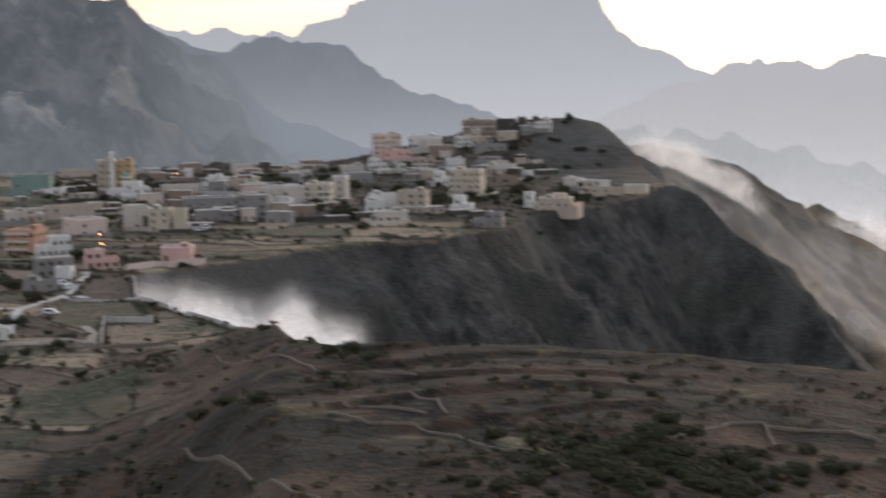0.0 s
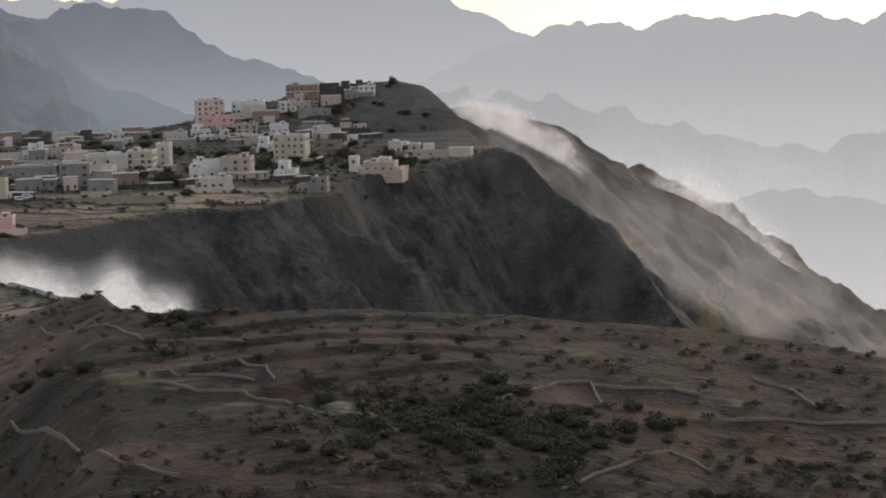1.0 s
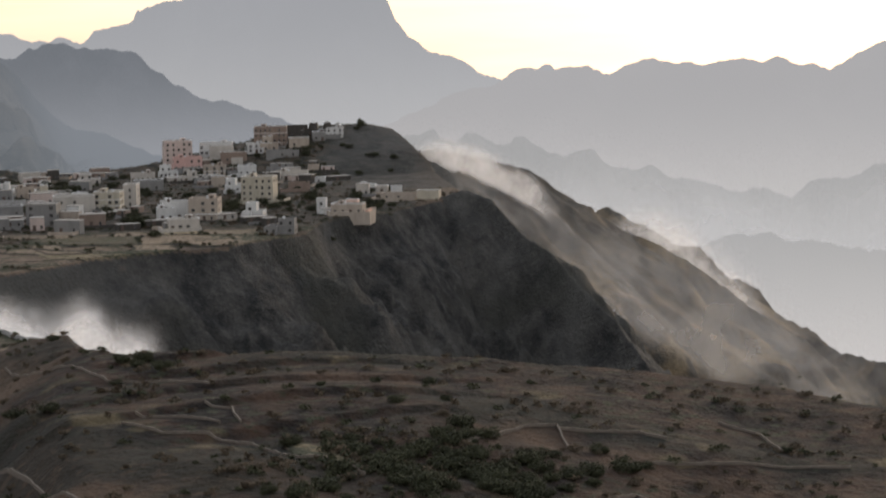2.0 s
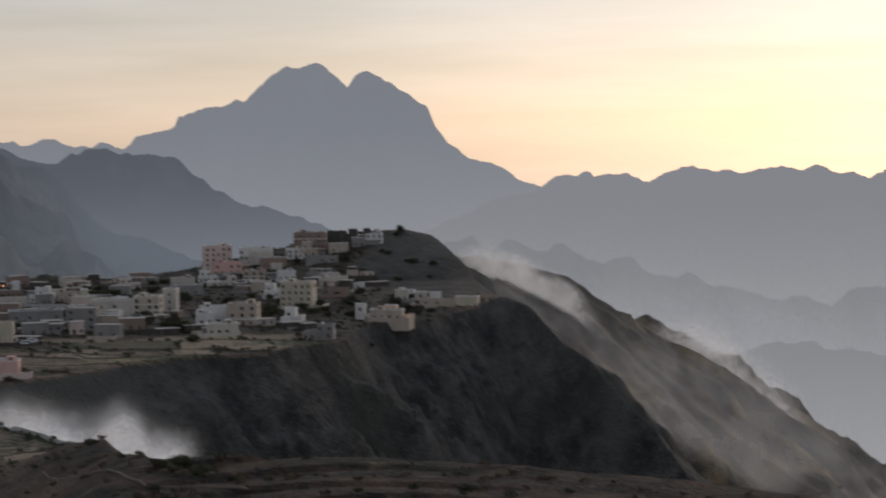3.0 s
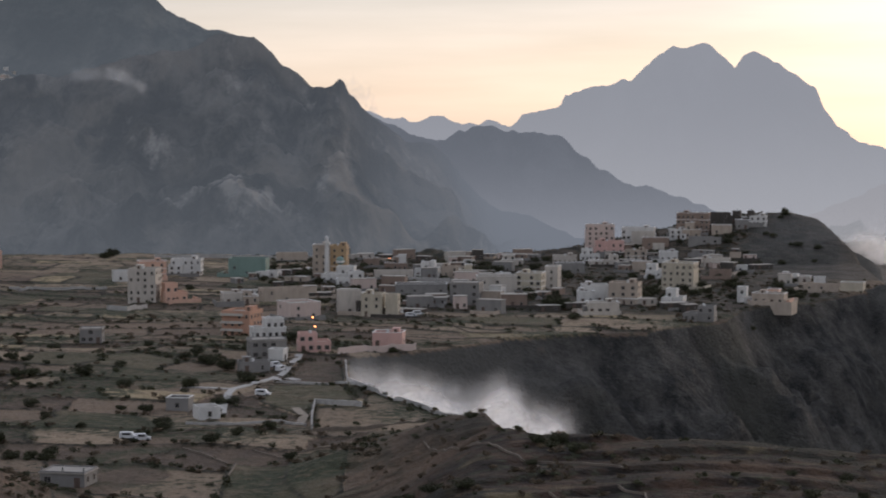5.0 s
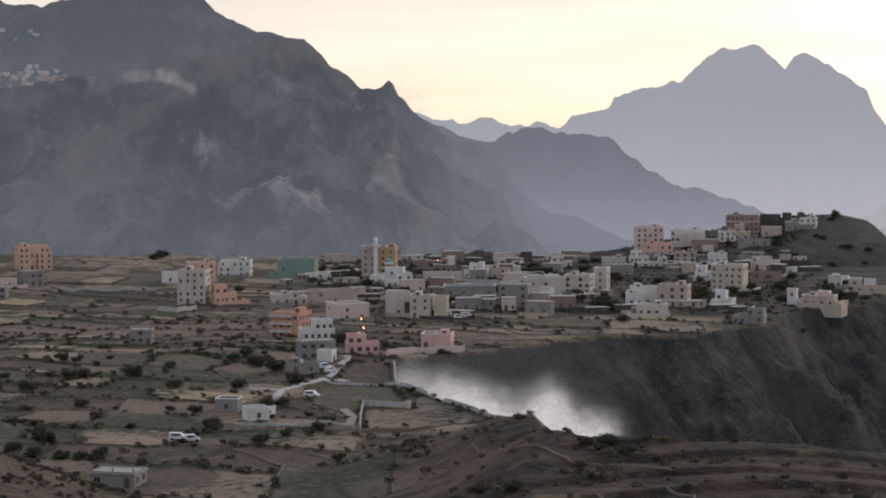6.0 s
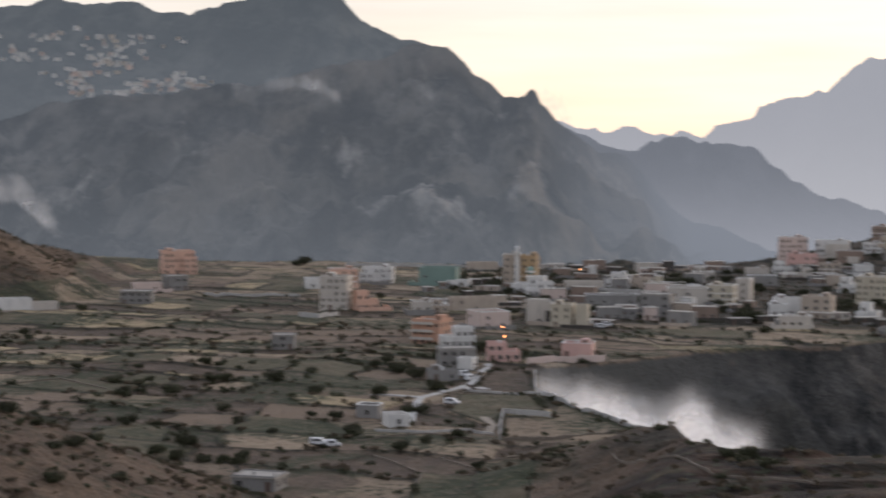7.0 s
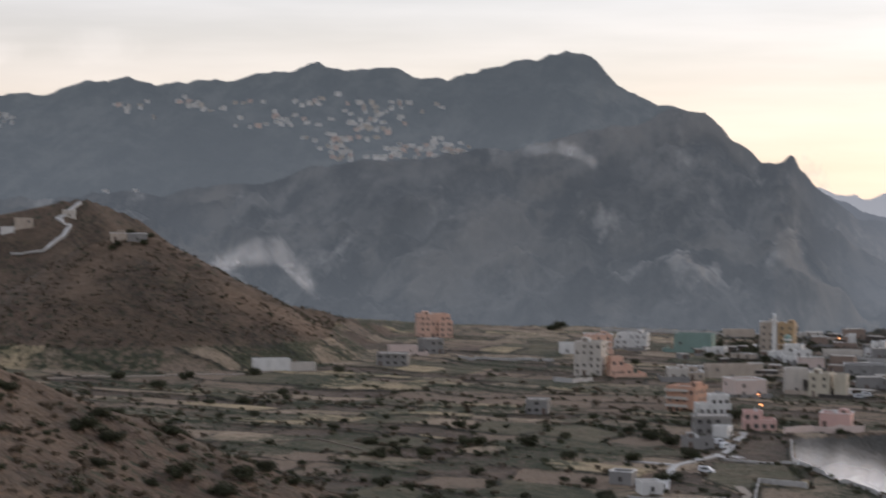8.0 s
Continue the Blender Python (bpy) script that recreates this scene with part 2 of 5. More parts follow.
TRIM = plaster("white_trim_paint", (0.72, 0.71, 0.68), 0.2)
GLASS = plain("dark_window_glass", (0.05, 0.05, 0.05), 0.12)
FRAME = plain("window_frame_paint", (0.30, 0.27, 0.24), 0.5)
DOORM = plain("painted_steel_door", (0.14, 0.10, 0.08), 0.5)
TANK = plain("white_water_tank", (0.65, 0.65, 0.64), 0.5)
STONE = plain("dry_stone", (0.20, 0.165, 0.132), 0.95, 0, 0.6)
PALE = plain("pale_concrete", (0.45, 0.43, 0.40), 0.9, 0, 1.2)
TRACK = plain("dusty_track", (0.30, 0.25, 0.20), 0.95, 0, 2.0)
BARK = plain("bark", (0.09, 0.07, 0.05), 0.95)
LEAF_DARK = leaves("dark_leaves", (0.028, 0.031, 0.016), (0.072, 0.072, 0.036))
LEAF_DRY = leaves("dry_scrub", (0.055, 0.043, 0.028), (0.13, 0.095, 0.060))
METAL = plain("grey_metal", (0.4, 0.4, 0.4), 0.45, 0.6)


def part(name, bm, material, parent=None, label="", at=None):
    me = bpy.data.meshes.new(name)
    bm.to_mesh(me)
    bm.free()
    me.materials.append(material)
    ob = new(name, me)
    if parent:
        ob.parent = parent
    if at is not None:
        ob.matrix_basis = at
    return tagged(ob, label)


def again(name, mesh, parent, at):
    ob = new(name, mesh)
    ob.parent = parent
    ob.matrix_basis = at
    return ob


def box(bm, x0, x1, y0, y1, z0, z1):
    v = [bm.verts.new(p) for p in ((x0, y0, z0), (x1, y0, z0), (x1, y1, z0), (x0, y1, z0), (x0, y0, z1), (x1, y0, z1), (x1, y1, z1), (x0, y1, z1))]
    for f in ((3, 2, 1, 0), (4, 5, 6, 7), (0, 1, 5, 4), (1, 2, 6, 5), (2, 3, 7, 6), (3, 0, 4, 7)):
        bm.faces.new([v[i] for i in f])
    return v


def solid(*boxes):
    bm = bmesh.new()
    for b in boxes:
        box(bm, *b)
    return bm


# ---- lie of the land ----
EYE = 86.0


def place(az, r):
    """Plan position of a compass angle (degrees, left of the first view is plus) and a distance."""
    a = math.radians(az)
    return (-r * math.sin(a), r * math.cos(a))


def crest(az, el, r):
    x, y = place(az, r)
    return (x, y, EYE + r * math.tan(math.radians(el)))


def hash01(i, j, seed):
    h = (i.astype(np.int64) * 374761393 + j.astype(np.int64) * 668265263 + seed * 974711) & 0x7FFFFFFF
    h = ((h ^ (h >> 13)) * 1274126177) & 0x7FFFFFFF
    h = ((h ^ (h >> 11)) * 668265263) & 0x7FFFFFFF
    return ((h ^ (h >> 15)) & 0xFFFF) / 65535.0


def vnoise(x, y, seed=0):
    i, j = np.floor(x), np.floor(y)
    u, v = x - i, y - j
    u, v = u * u * (3 - 2 * u), v * v * (3 - 2 * v)
    a, b = hash01(i, j, seed), hash01(i + 1, j, seed)
    c, d = hash01(i, j + 1, seed), hash01(i + 1, j + 1, seed)
    return (a * (1 - u) + b * u) * (1 - v) + (c * (1 - u) + d * u) * v - 0.5


def fbm(x, y, size, octaves=4, seed=0, ridged=False):
    out, amp, total = np.zeros_like(x), 1.0, 0.0
    for k in range(octaves):
        s = size / 2.03 ** k
        n = vnoise(x / s + 17.3 * k, y / s - 9.1 * k, seed + k)
        out += amp * ((0.5 - 2 * np.abs(n)) if ridged else n)
        total += amp
        amp *= 0.5
    return out / total


def smooth(a, b, v):
    t = np.clip((v - a) / (b - a), 0, 1)
    return t * t * (3 - 2 * t)


def to_line(x, y, pts):
    """Distance to a polyline in plan, and the height of the line at its nearest point."""
    best, height = np.full_like(x, 1e9), np.zeros_like(x)
    for a, b in zip(pts, pts[1:]):
        dx, dy = b[0] - a[0], b[1] - a[1]
        t = np.clip(((x - a[0]) * dx + (y - a[1]) * dy) / (dx * dx + dy * dy), 0, 1)
        d = np.hypot(x - a[0] - t * dx, y - a[1] - t * dy)
        z = a[2] + t * (b[2] - a[2])
        near = d < best
        best, height = np.where(near, d, best), np.where(near, z, height)
    return best, height


def ridge_field(x, y, pts, slope):
    out = np.full_like(x, -1e9)
    for a, b in zip(pts, pts[1:]):
        dx, dy = b[0] - a[0], b[1] - a[1]
        t = np.clip(((x - a[0]) * dx + (y - a[1]) * dy) / (dx * dx + dy * dy), 0, 1)
        d = np.hypot(x - a[0] - t * dx, y - a[1] - t * dy)
        out = np.maximum(out, a[2] + t * (b[2] - a[2]) - slope * d)
    return out


def inside(x, y, pts):
    hit = np.zeros(x.shape, bool)
    for a, b in zip(pts, pts[1:] + pts[:1]):
        cross = (a[1] > y) != (b[1] > y)
        hit ^= cross & (x < (b[0] - a[0]) * (y - a[1]) / (b[1] - a[1] + 1e-12) + a[0])
    return hit


# edge of the high ground: far edge, village cliff, head of the gorge, brow of the near hill, and round behind
RIM = [place(a, r) for a, r in (
    (60, 1620), (34, 1620), (25, 1580), (22.5, 1330), (19.3, 1280), (14, 1240), (9.5, 1215), (4.7, 1220), (1.9, 1300), (-1, 1330), (-3.6, 1310), (-5.4, 1180),
    (-6.4, 1000), (-5.7, 985), (-3.9, 927), (-2.55, 897), (-1.95, 848), (-1, 824), (0.2, 800), (1.56, 790), (3.88, 769), (6.45, 733),
    (8.47, 715), (8.38, 650), (7.9, 637), (7.1, 609), (6.2, 587), (5.1, 560), (4.6, 470), (4.2, 425), (3.1, 405), (-0.6, 400), (-5.8, 402), (-9.7, 400),
    (-14.3, 402), (-17, 388), (-24, 370), (-40, 300), (-90, 300), (180, 300), (90, 600))]
SPUR = [crest(*c) for c in ((-5.2, -5.0, 985), (-6.29, -4.74, 990), (-7.03, -5.06, 985), (-7.64, -5.69, 975), (-8.57, -6.41, 960), (-9.49, -7.42, 940),
                            (-10.41, -8.28, 920), (-11.18, -9.44, 900), (-13, -12, 860))]
HILL = [crest(*c) for c in ((3.74, -4.02, 1220), (1.89, -3.78, 1225), (0.4, -3.45, 1235), (-1.2, -3.12, 1240), (-2.6, -2.9, 1245), (-3.6, -2.86, 1250), (-4.42, -3.25, 1265),
                            (-5.11, -3.68, 1290), (-5.97, -3.68, 1400), (-7.05, -3.9, 1480), (-8.13, -4.27, 1480), (-8.82, -5.01, 1450), (-9.51, -5.88, 1420),
                            (-10.58, -6.82, 1380), (-12.12, -8.21, 1300), (-14.11, -9.62, 1220), (-17, -11.5, 1150))]
FAR_RIDGE = [crest(*c) for c in ((-8.6, -5.6, 1780), (-9.51, -5.57, 1750), (-10.26, -5.3, 1750), (-11.22, -5.74, 1740), (-12.14, -6.36, 1720), (-13.06, -6.99, 1700),
                                 (-14.12, -7.75, 1660), (-14.58, -8.21, 1640), (-15.49, -8.74, 1600), (-16.4, -9.19, 1560), (-17.73, -9.48, 1520), (-23, -11, 1450))]
LEFT_HILL = [crest(*c) for c in ((40, -3.5, 1000), (30.07, -2.82, 1040), (28.87, -2.37, 1040), (27.82, -1.75, 1040), (26.56, -1.42, 1040), (25.85, -1.52, 1040), (25.08, -2.13, 1050),
                                 (24.0, -2.67, 1060), (22.46, -3.28, 1090), (20.91, -3.62, 1130), (19.51, -3.92, 1180))]
LEFT_BACK = [crest(*c) for c in ((40, -1.3, 1420), (30.07, -0.97, 1400), (29.33, -0.82, 1400), (28.58, -0.64, 1400), (27.83, -0.56, 1410), (27.37, -0.71, 1420), (26.46, -1.06, 1430), (26.1, -1.5, 1440))]
LEFT_SLOPE = [crest(*c) for c in ((45, -1.0, 330), (30.06, -5.2, 400), (29.17, -5.6, 405), (27.81, -5.95, 410), (25.52, -6.9, 420), (23.67, -7.8, 430), (22.0, -8.8, 440))]
# fields with a look of their own: tone, outline
PLOTS = [(tone, [place(*p) for p in pts]) for tone, pts in (
    (0.04, ((9.69, 709), (8.6, 708), (8.5, 650), (10.3, 653))),
    (0.80, ((10.6, 640), (8.5, 640), (8.13, 600), (9.35, 602), (9.55, 572), (10.9, 605))),
    (0.50, ((9.38, 594), (8.06, 592), (7.9, 632), (7.1, 604), (6.2, 582), (5.3, 560), (9.38, 554))),
    (0.80, ((11.8, 499), (8.4, 488), (8.6, 440), (12.1, 450))),
    (0.97, ((-1.06, 318), (-2.4, 311), (-3.45, 297), (-3.16, 291), (-1.44, 304))))]
KNOB = [crest(*c) for c in ((6.7, -4.1, 1205), (6.25, -3.86, 1205), (6.0, -3.84, 1205), (5.5, -4.1, 1205))]


def land(x, y):
    """Height of the ground, and how much of it is fields."""
    r = np.hypot(x, y)
    az = np.degrees(np.arctan2(-x, y))
    wob = fbm(x, y, 60, 4, 3)
    # high ground: fields, and the near hill on its right
    near = smooth(11.5, 3.8, az + 4 * fbm(x, y, 60, 4, 8)) * smooth(590, 400, r) * smooth(60, 180, r)
    base = 2.0 * fbm(x, y, 180, 3, 5) + near * (21.8 + 3.0 * fbm(x, y, 55, 4, 6)) - near * 8.0 * smooth(0, -19, az)
    base += 5.0 * smooth(400, 300, r) * near * fbm(x, y, 40, 3, 11)
    base = np.maximum(base, ridge_field(x, y, LEFT_SLOPE, 0.42) + 4 * wob + 2.5 * fbm(x, y, 14, 3, 15))
    base = np.maximum(base, ridge_field(x, y, LEFT_HILL, 0.56) - 1.5 + 4 * wob + 1.5 * fbm(x, y, 14, 3, 16) + 5 * fbm(x, y, 60, 3, 17, True) * smooth(5, 30, to_line(x, y, LEFT_HILL)[0]))
    base = np.maximum(base, ridge_field(x, y, LEFT_BACK, 0.75) + 2 * wob)
    hill = ridge_field(x, y, HILL[:8], 0.23)
    base = np.maximum(base, hill + 1.0 * wob)
    base = np.maximum(base, ridge_field(x, y, KNOB, 0.45) + 2.0 * fbm(x, y, 9, 3, 14))
    base = np.maximum(base, -1.7 + EYE - 0.43 * r)
    # terraces: level strips with short steep banks between them
    step = 2.0
    q = (base + 1.3 * fbm(x, y, 35, 3, 21)) / step
    flat = step * (np.floor(q) + smooth(0.72, 1.0, q - np.floor(q))) - 1.3 * fbm(x, y, 35, 3, 21)
    base = base + (0.6 - 0.5 * smooth(0.02, 0.15, near)) * smooth(13, 7, base) * (flat - base)
    # benches on the near hill, each with a short bank on its lower side
    q = (r + 16 * fbm(x, y, 60, 3, 24) + 2.2 * az) / 19.0
    bench = 1.0 - (q - np.floor(q))
    base = base + near * smooth(-0.05, 0.18, fbm(x, y, 75, 2, 25)) * smooth(-12.0, -3.0, az) * 1.1 * (smooth(0.0, 0.12, 1 - bench) - (1 - bench))
    # the broken flank of the near hill
    base = base + 34 * near * (1 - near) * fbm(x, y, 30, 5, 28)
    # cliffs fall away outside the rim
    base = base + near * smooth(0.5, -5, az) * (2.6 * fbm(x, y, 34, 3, 26) + 0.5 * fbm(x, y, 5, 3, 27))
    closed = RIM + RIM[:1]
    d, _ = to_line(x, y, [(p[0], p[1], 0.0) for p in closed])
    d = np.where(inside(x, y, RIM), 0.0, d)
    gully = fbm(x, y, 70, 5, 31, True)
    crag = fbm(x, y, 26, 4, 37)
    # ribs that run slantwise down the rock faces
    rib = fbm(x - 0.75 * y, 0.35 * (y + 0.75 * x), 52, 5, 38, True)
    rib2 = fbm(x + 0.6 * y, 0.35 * (y - 0.6 * x), 64, 5, 39, True)
    dd = d + np.minimum(d, 34) * np.maximum(-0.7, 0.9 * gully + 0.9 * crag)
    steep = np.where(r < 620, 0.75, 1.25)
    high = base - steep * dd - 0.25 * np.minimum(dd, 6) + (30 * rib + 9 * fbm(x, y, 19, 4, 40, True)) * smooth(4, 30, dd)
    spur = ridge_field(x, y, SPUR, 1.15) + 16 * gully + 9 * crag
    sd, _ = to_line(x, y, SPUR)
    spur = spur - (16 * gully + 9 * crag) * smooth(16, 0, sd) + 4.5 * crag + 3 * fbm(x, y, 8, 3, 35) + (34 * rib + 9 * fbm(x, y, 19, 4, 40, True)) * smooth(6, 40, sd)
    back = ridge_field(x, y, HILL[6:], 0.72)
    bd, _ = to_line(x, y, HILL[6:])
    back = back + (22 * gully + 8 * crag) * smooth(2, 60, bd) + 6.0 * crag + 4 * fbm(x, y, 11, 3, 33) + 20 * rib2 * smooth(5, 60, bd)
    far = ridge_field(x, y, FAR_RIDGE, 0.75)
    fd, _ = to_line(x, y, FAR_RIDGE)
    far = far + (26 * gully + 9 * crag) * smooth(2, 60, fd) + 10 * crag + 6 * fbm(x, y, 13, 3, 34) + 20 * rib2 * smooth(5, 60, fd)
    z = np.maximum.reduce([high, spur, back, far, np.full_like(x, -420.0) + 20 * gully])
    fields = (dd <= 0.5) * (1 - near) * smooth(300, 350, r + 60 * wob) * (base < 9) * (1 - 0.8 * smooth(9.5, 8.0, az) * smooth(900, 930, r))
    cliff = np.maximum(smooth(0.5, 4.0, dd), (z > high + 0.5) * 1.0)
    cliff = np.maximum(cliff, 0.75 * smooth(-2.4, -3.3, az + 2 * wob) * (r > 1050))
    # back ridge: dry grass and painted golden light
    sunlit_straw = smooth(-5.0, -6.2, az + 1.2 * wob) * smooth(1060, 1150, r) * (0.25 + 0.75 * smooth(-0.12, 0.2, fbm(x, y, 60, 4, 44)))
    slope = smooth(7, 12, base) * smooth(12, 15, az)
    # village ground that carries the scrub and the painted shade
    scrub_shade = smooth(9.8, 8.8, az + 2 * wob) * smooth(845, 880, r + 40 * wob) * smooth(-5.6, -4.6, az) * (dd <= 0.5)
    strata = fbm(x - 0.75 * y, 0.3 * (y + 0.75 * x), 70, 5, 47)
    return z, fields, np.maximum(near * (dd <= 0.5), np.maximum(0.35 * slope, 0.9 * smooth(15, 11.5, az + 3 * wob) * smooth(455, 395, r + 30 * wob) * smooth(120, 180, r))), cliff, sunlit_straw, scrub_shade, strata
# ---- end of the lie ----

def sheet(name, x, y, z, material, attrs=(), shade=True):
    """A mesh from a grid of heights (rows by columns)."""
    rows, cols = x.shape
    me = bpy.data.meshes.new(name)
    idx = np.arange(rows * cols).reshape(rows, cols)
    quads = np.stack([idx[:-1, :-1], idx[:-1, 1:], idx[1:, 1:], idx[1:, :-1]], -1).reshape(-1)
    n = len(quads) // 4
    me.vertices.add(rows * cols)
    me.vertices.foreach_set("co", np.stack([x, y, z], -1).reshape(-1).astype(np.float32))
    me.loops.add(len(quads))
    me.loops.foreach_set("vertex_index", quads.astype(np.int32))
    me.polygons.add(n)
    me.polygons.foreach_set("loop_start", np.arange(0, 4 * n, 4, dtype=np.int32))
    me.update(calc_edges=True)
    me.polygons.foreach_set("use_smooth", np.full(n, shade))
    for key, val in attrs:
        a = me.attributes.new(key, "FLOAT", "POINT")
        a.data.foreach_set("value", val.reshape(-1).astype(np.float32))
    me.materials.append(material)
    return new(name, me)


def field_cells(x, y):
    """Terrace strips cut into fields of uneven length: a tone for each, and how near a point is to its banks."""
    v = (y + 0.22 * x + 70 * fbm(x, y, 130, 3, 51) + 14 * fbm(x, y, 30, 3, 57)) / 25.0
    j = np.floor(v)
    fv = v - j
    cut = 0.22 + 0.5 * hash01(j, j * 0, 60)
    half = hash01(j, j * 0 + 3, 66) < 0.35
    j2 = j * 2 + half * (fv > cut)
    deep = np.where(half, np.where(fv > cut, 1 - cut, cut), 1.0)
    fv = np.where(half, np.where(fv > cut, (fv - cut) / (1 - cut), fv / cut), fv)
    long = 18 + 34 * hash01(j2, j2 * 0, 64)
    u = (x + 40 * fbm(x, y, 60, 4, 52)) / long + 9 * hash01(j2, j2 * 0, 65)
    i = np.floor(u)
    fu = u - i
    tone = hash01(i, j2, 63)
    open_side = hash01(i, j2, 67) < 0.3
    edge = np.minimum(fv * deep * 1.3, (1 - fv) * deep * 2.4)
    edge = np.minimum(edge, np.where(open_side, 1.0, np.minimum(fu, 1 - fu) * long / 11.0))
    return tone, edge


def surface(x, y):
    z, fields, near, cliff, sunlit_straw, scrub_shade, strata = land(x, y)
    tone, edge = field_cells(x, y)
    for value, pts in PLOTS:
        d = to_line(x, y, [(*p, 0.0) for p in pts + pts[:1]])[0]
        mask = inside(x, y, pts)
        tone = np.where(mask, value, tone)
        edge = np.where(mask, d / 12.0, edge)
        fields, near = np.where(mask, 1.0, fields), np.where(mask, 0.0, near)
    z = z + fields * (1.1 * (tone - 0.5) * smooth(0.02, 0.08, edge) + 0.4 * smooth(0.09, 0.0, edge))
    return z, fields, near, tone, edge, cliff, sunlit_straw, scrub_shade, strata


def build_ground():
    fine = np.linspace(-21, 33, 1050)
    az = np.concatenate([np.linspace(-180, -21.5, 60), fine, np.linspace(33.5, 180, 60)])
    r = np.concatenate([np.linspace(0.0, 200, 40), np.linspace(203, 460, 215), np.linspace(461.5, 1060, 320), np.linspace(1064, 1500, 90), np.linspace(1508, 1900, 40), np.linspace(1950, 4950, 20)])
    a, rr = np.meshgrid(np.radians(az), r)
    x, y = -rr * np.sin(a), rr * np.cos(a)
    z, fields, near, tone, edge, cliff, sunlit_straw, scrub_shade, strata = surface(x, y)
    ob = sheet("ground", x, y, z, GROUND, (("tone", tone), ("edge", edge), ("fields", fields), ("near", near), ("cliff", cliff), ("sunlit_straw", sunlit_straw), ("scrub_shade", scrub_shade), ("strata", strata)))
    return tagged(ob, "dry brown terraced hillside, small fields and dark gorge cliffs", "terrain", kind="structure")


build_ground()


def height_at(x, y):
    return float(surface(np.array([float(x)]), np.array([float(y)]))[0][0])


def mountain(name, pts, depth, base, material, label, rough=1.0, seed=0, cols=520, rows=150, power=0.8, jag=1.0, crags=0.05):
    """A far range: the crest runs through pts (angle, elevation, distance); the face falls towards the valley in spurs and gullies."""
    az = np.array([p[0] for p in pts])
    order = np.argsort(az)
    a = np.linspace(az.min(), az.max(), cols)
    el = np.interp(a, az[order], np.array([p[1] for p in pts])[order])
    dist = np.interp(a, az[order], np.array([p[2] for p in pts])[order])
    top = EYE + dist * np.tan(np.radians(el))
    t = np.concatenate([np.linspace(-0.25, -0.02, 8), np.linspace(0, 1, rows)])[:, None]
    ar = np.radians(a)[None, :]
    side = dist[None, :] * ar
    along = t * depth
    spur = fbm(side + 0 * t, along * 0.45 + 0 * side, depth * 0.42, 5, seed + 5, True)
    crag = fbm(side + 0 * t, along + 0 * side, depth * 0.09, 4, seed + 9)
    w = smooth(0.0, 0.12, np.abs(t))
    rr = dist[None, :] - along + w * (spur * depth * 0.32 * rough)
    z = top[None, :] - (top[None, :] - base) * np.abs(t) ** power * np.where(t < 0, 1.6, 1.0)
    z = z + w * depth * (0.10 * spur + crags * crag) * rough + jag * depth * 0.006 * fbm(side + 0 * t, 0 * side + t, depth * 0.05, 4, seed + 2)
    x, y = -rr * np.sin(ar), rr * np.cos(ar)
    tagged(sheet(name, x, y, z, material), label, "mountain", kind="structure")
    return a, x, y, z


# each range's rock glows with its own painted haze, paler towards the foot
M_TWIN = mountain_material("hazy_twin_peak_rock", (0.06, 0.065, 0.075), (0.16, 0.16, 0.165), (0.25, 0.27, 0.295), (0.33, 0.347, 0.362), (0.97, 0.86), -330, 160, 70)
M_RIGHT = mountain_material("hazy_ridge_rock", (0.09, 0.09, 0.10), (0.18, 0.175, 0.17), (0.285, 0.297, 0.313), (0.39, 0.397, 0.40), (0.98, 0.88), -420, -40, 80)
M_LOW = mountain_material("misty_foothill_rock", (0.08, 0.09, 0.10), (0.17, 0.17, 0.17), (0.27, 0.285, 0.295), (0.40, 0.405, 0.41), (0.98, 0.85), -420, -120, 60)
M_MID = mountain_material("hazy_shoulder_rock", (0.05, 0.055, 0.06), (0.14, 0.14, 0.145), (0.13, 0.148, 0.17), (0.20, 0.22, 0.245), (0.95, 0.76), -170, 50, 55)
M_LEFT = mountain_material("hazy_cliff_rock", (0.014, 0.015, 0.016), (0.165, 0.152, 0.134), (0.078, 0.093, 0.106), (0.112, 0.131, 0.148), (0.66, 0.36), -140, 150, 40, 0.85, (2250, 3050, (0.135, 0.155, 0.178), 0.42))
M_LEFT_TOP = mountain_material("hazy_upper_rock", (0.015, 0.018, 0.019), (0.12, 0.115, 0.10), (0.082, 0.099, 0.112), (0.095, 0.113, 0.128), (0.7, 0.62), 50, 300, 40)

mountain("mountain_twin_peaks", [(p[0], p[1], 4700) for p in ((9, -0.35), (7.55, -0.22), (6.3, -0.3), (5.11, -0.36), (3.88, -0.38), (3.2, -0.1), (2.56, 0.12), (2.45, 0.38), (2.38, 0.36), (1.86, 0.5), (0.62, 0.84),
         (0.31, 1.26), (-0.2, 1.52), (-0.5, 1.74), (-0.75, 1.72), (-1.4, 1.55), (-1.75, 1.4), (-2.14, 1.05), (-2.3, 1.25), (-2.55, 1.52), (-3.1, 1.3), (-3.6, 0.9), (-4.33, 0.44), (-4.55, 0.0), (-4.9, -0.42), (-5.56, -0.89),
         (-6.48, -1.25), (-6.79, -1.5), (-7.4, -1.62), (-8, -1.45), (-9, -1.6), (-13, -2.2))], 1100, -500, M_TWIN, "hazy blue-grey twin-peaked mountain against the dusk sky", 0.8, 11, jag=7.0)
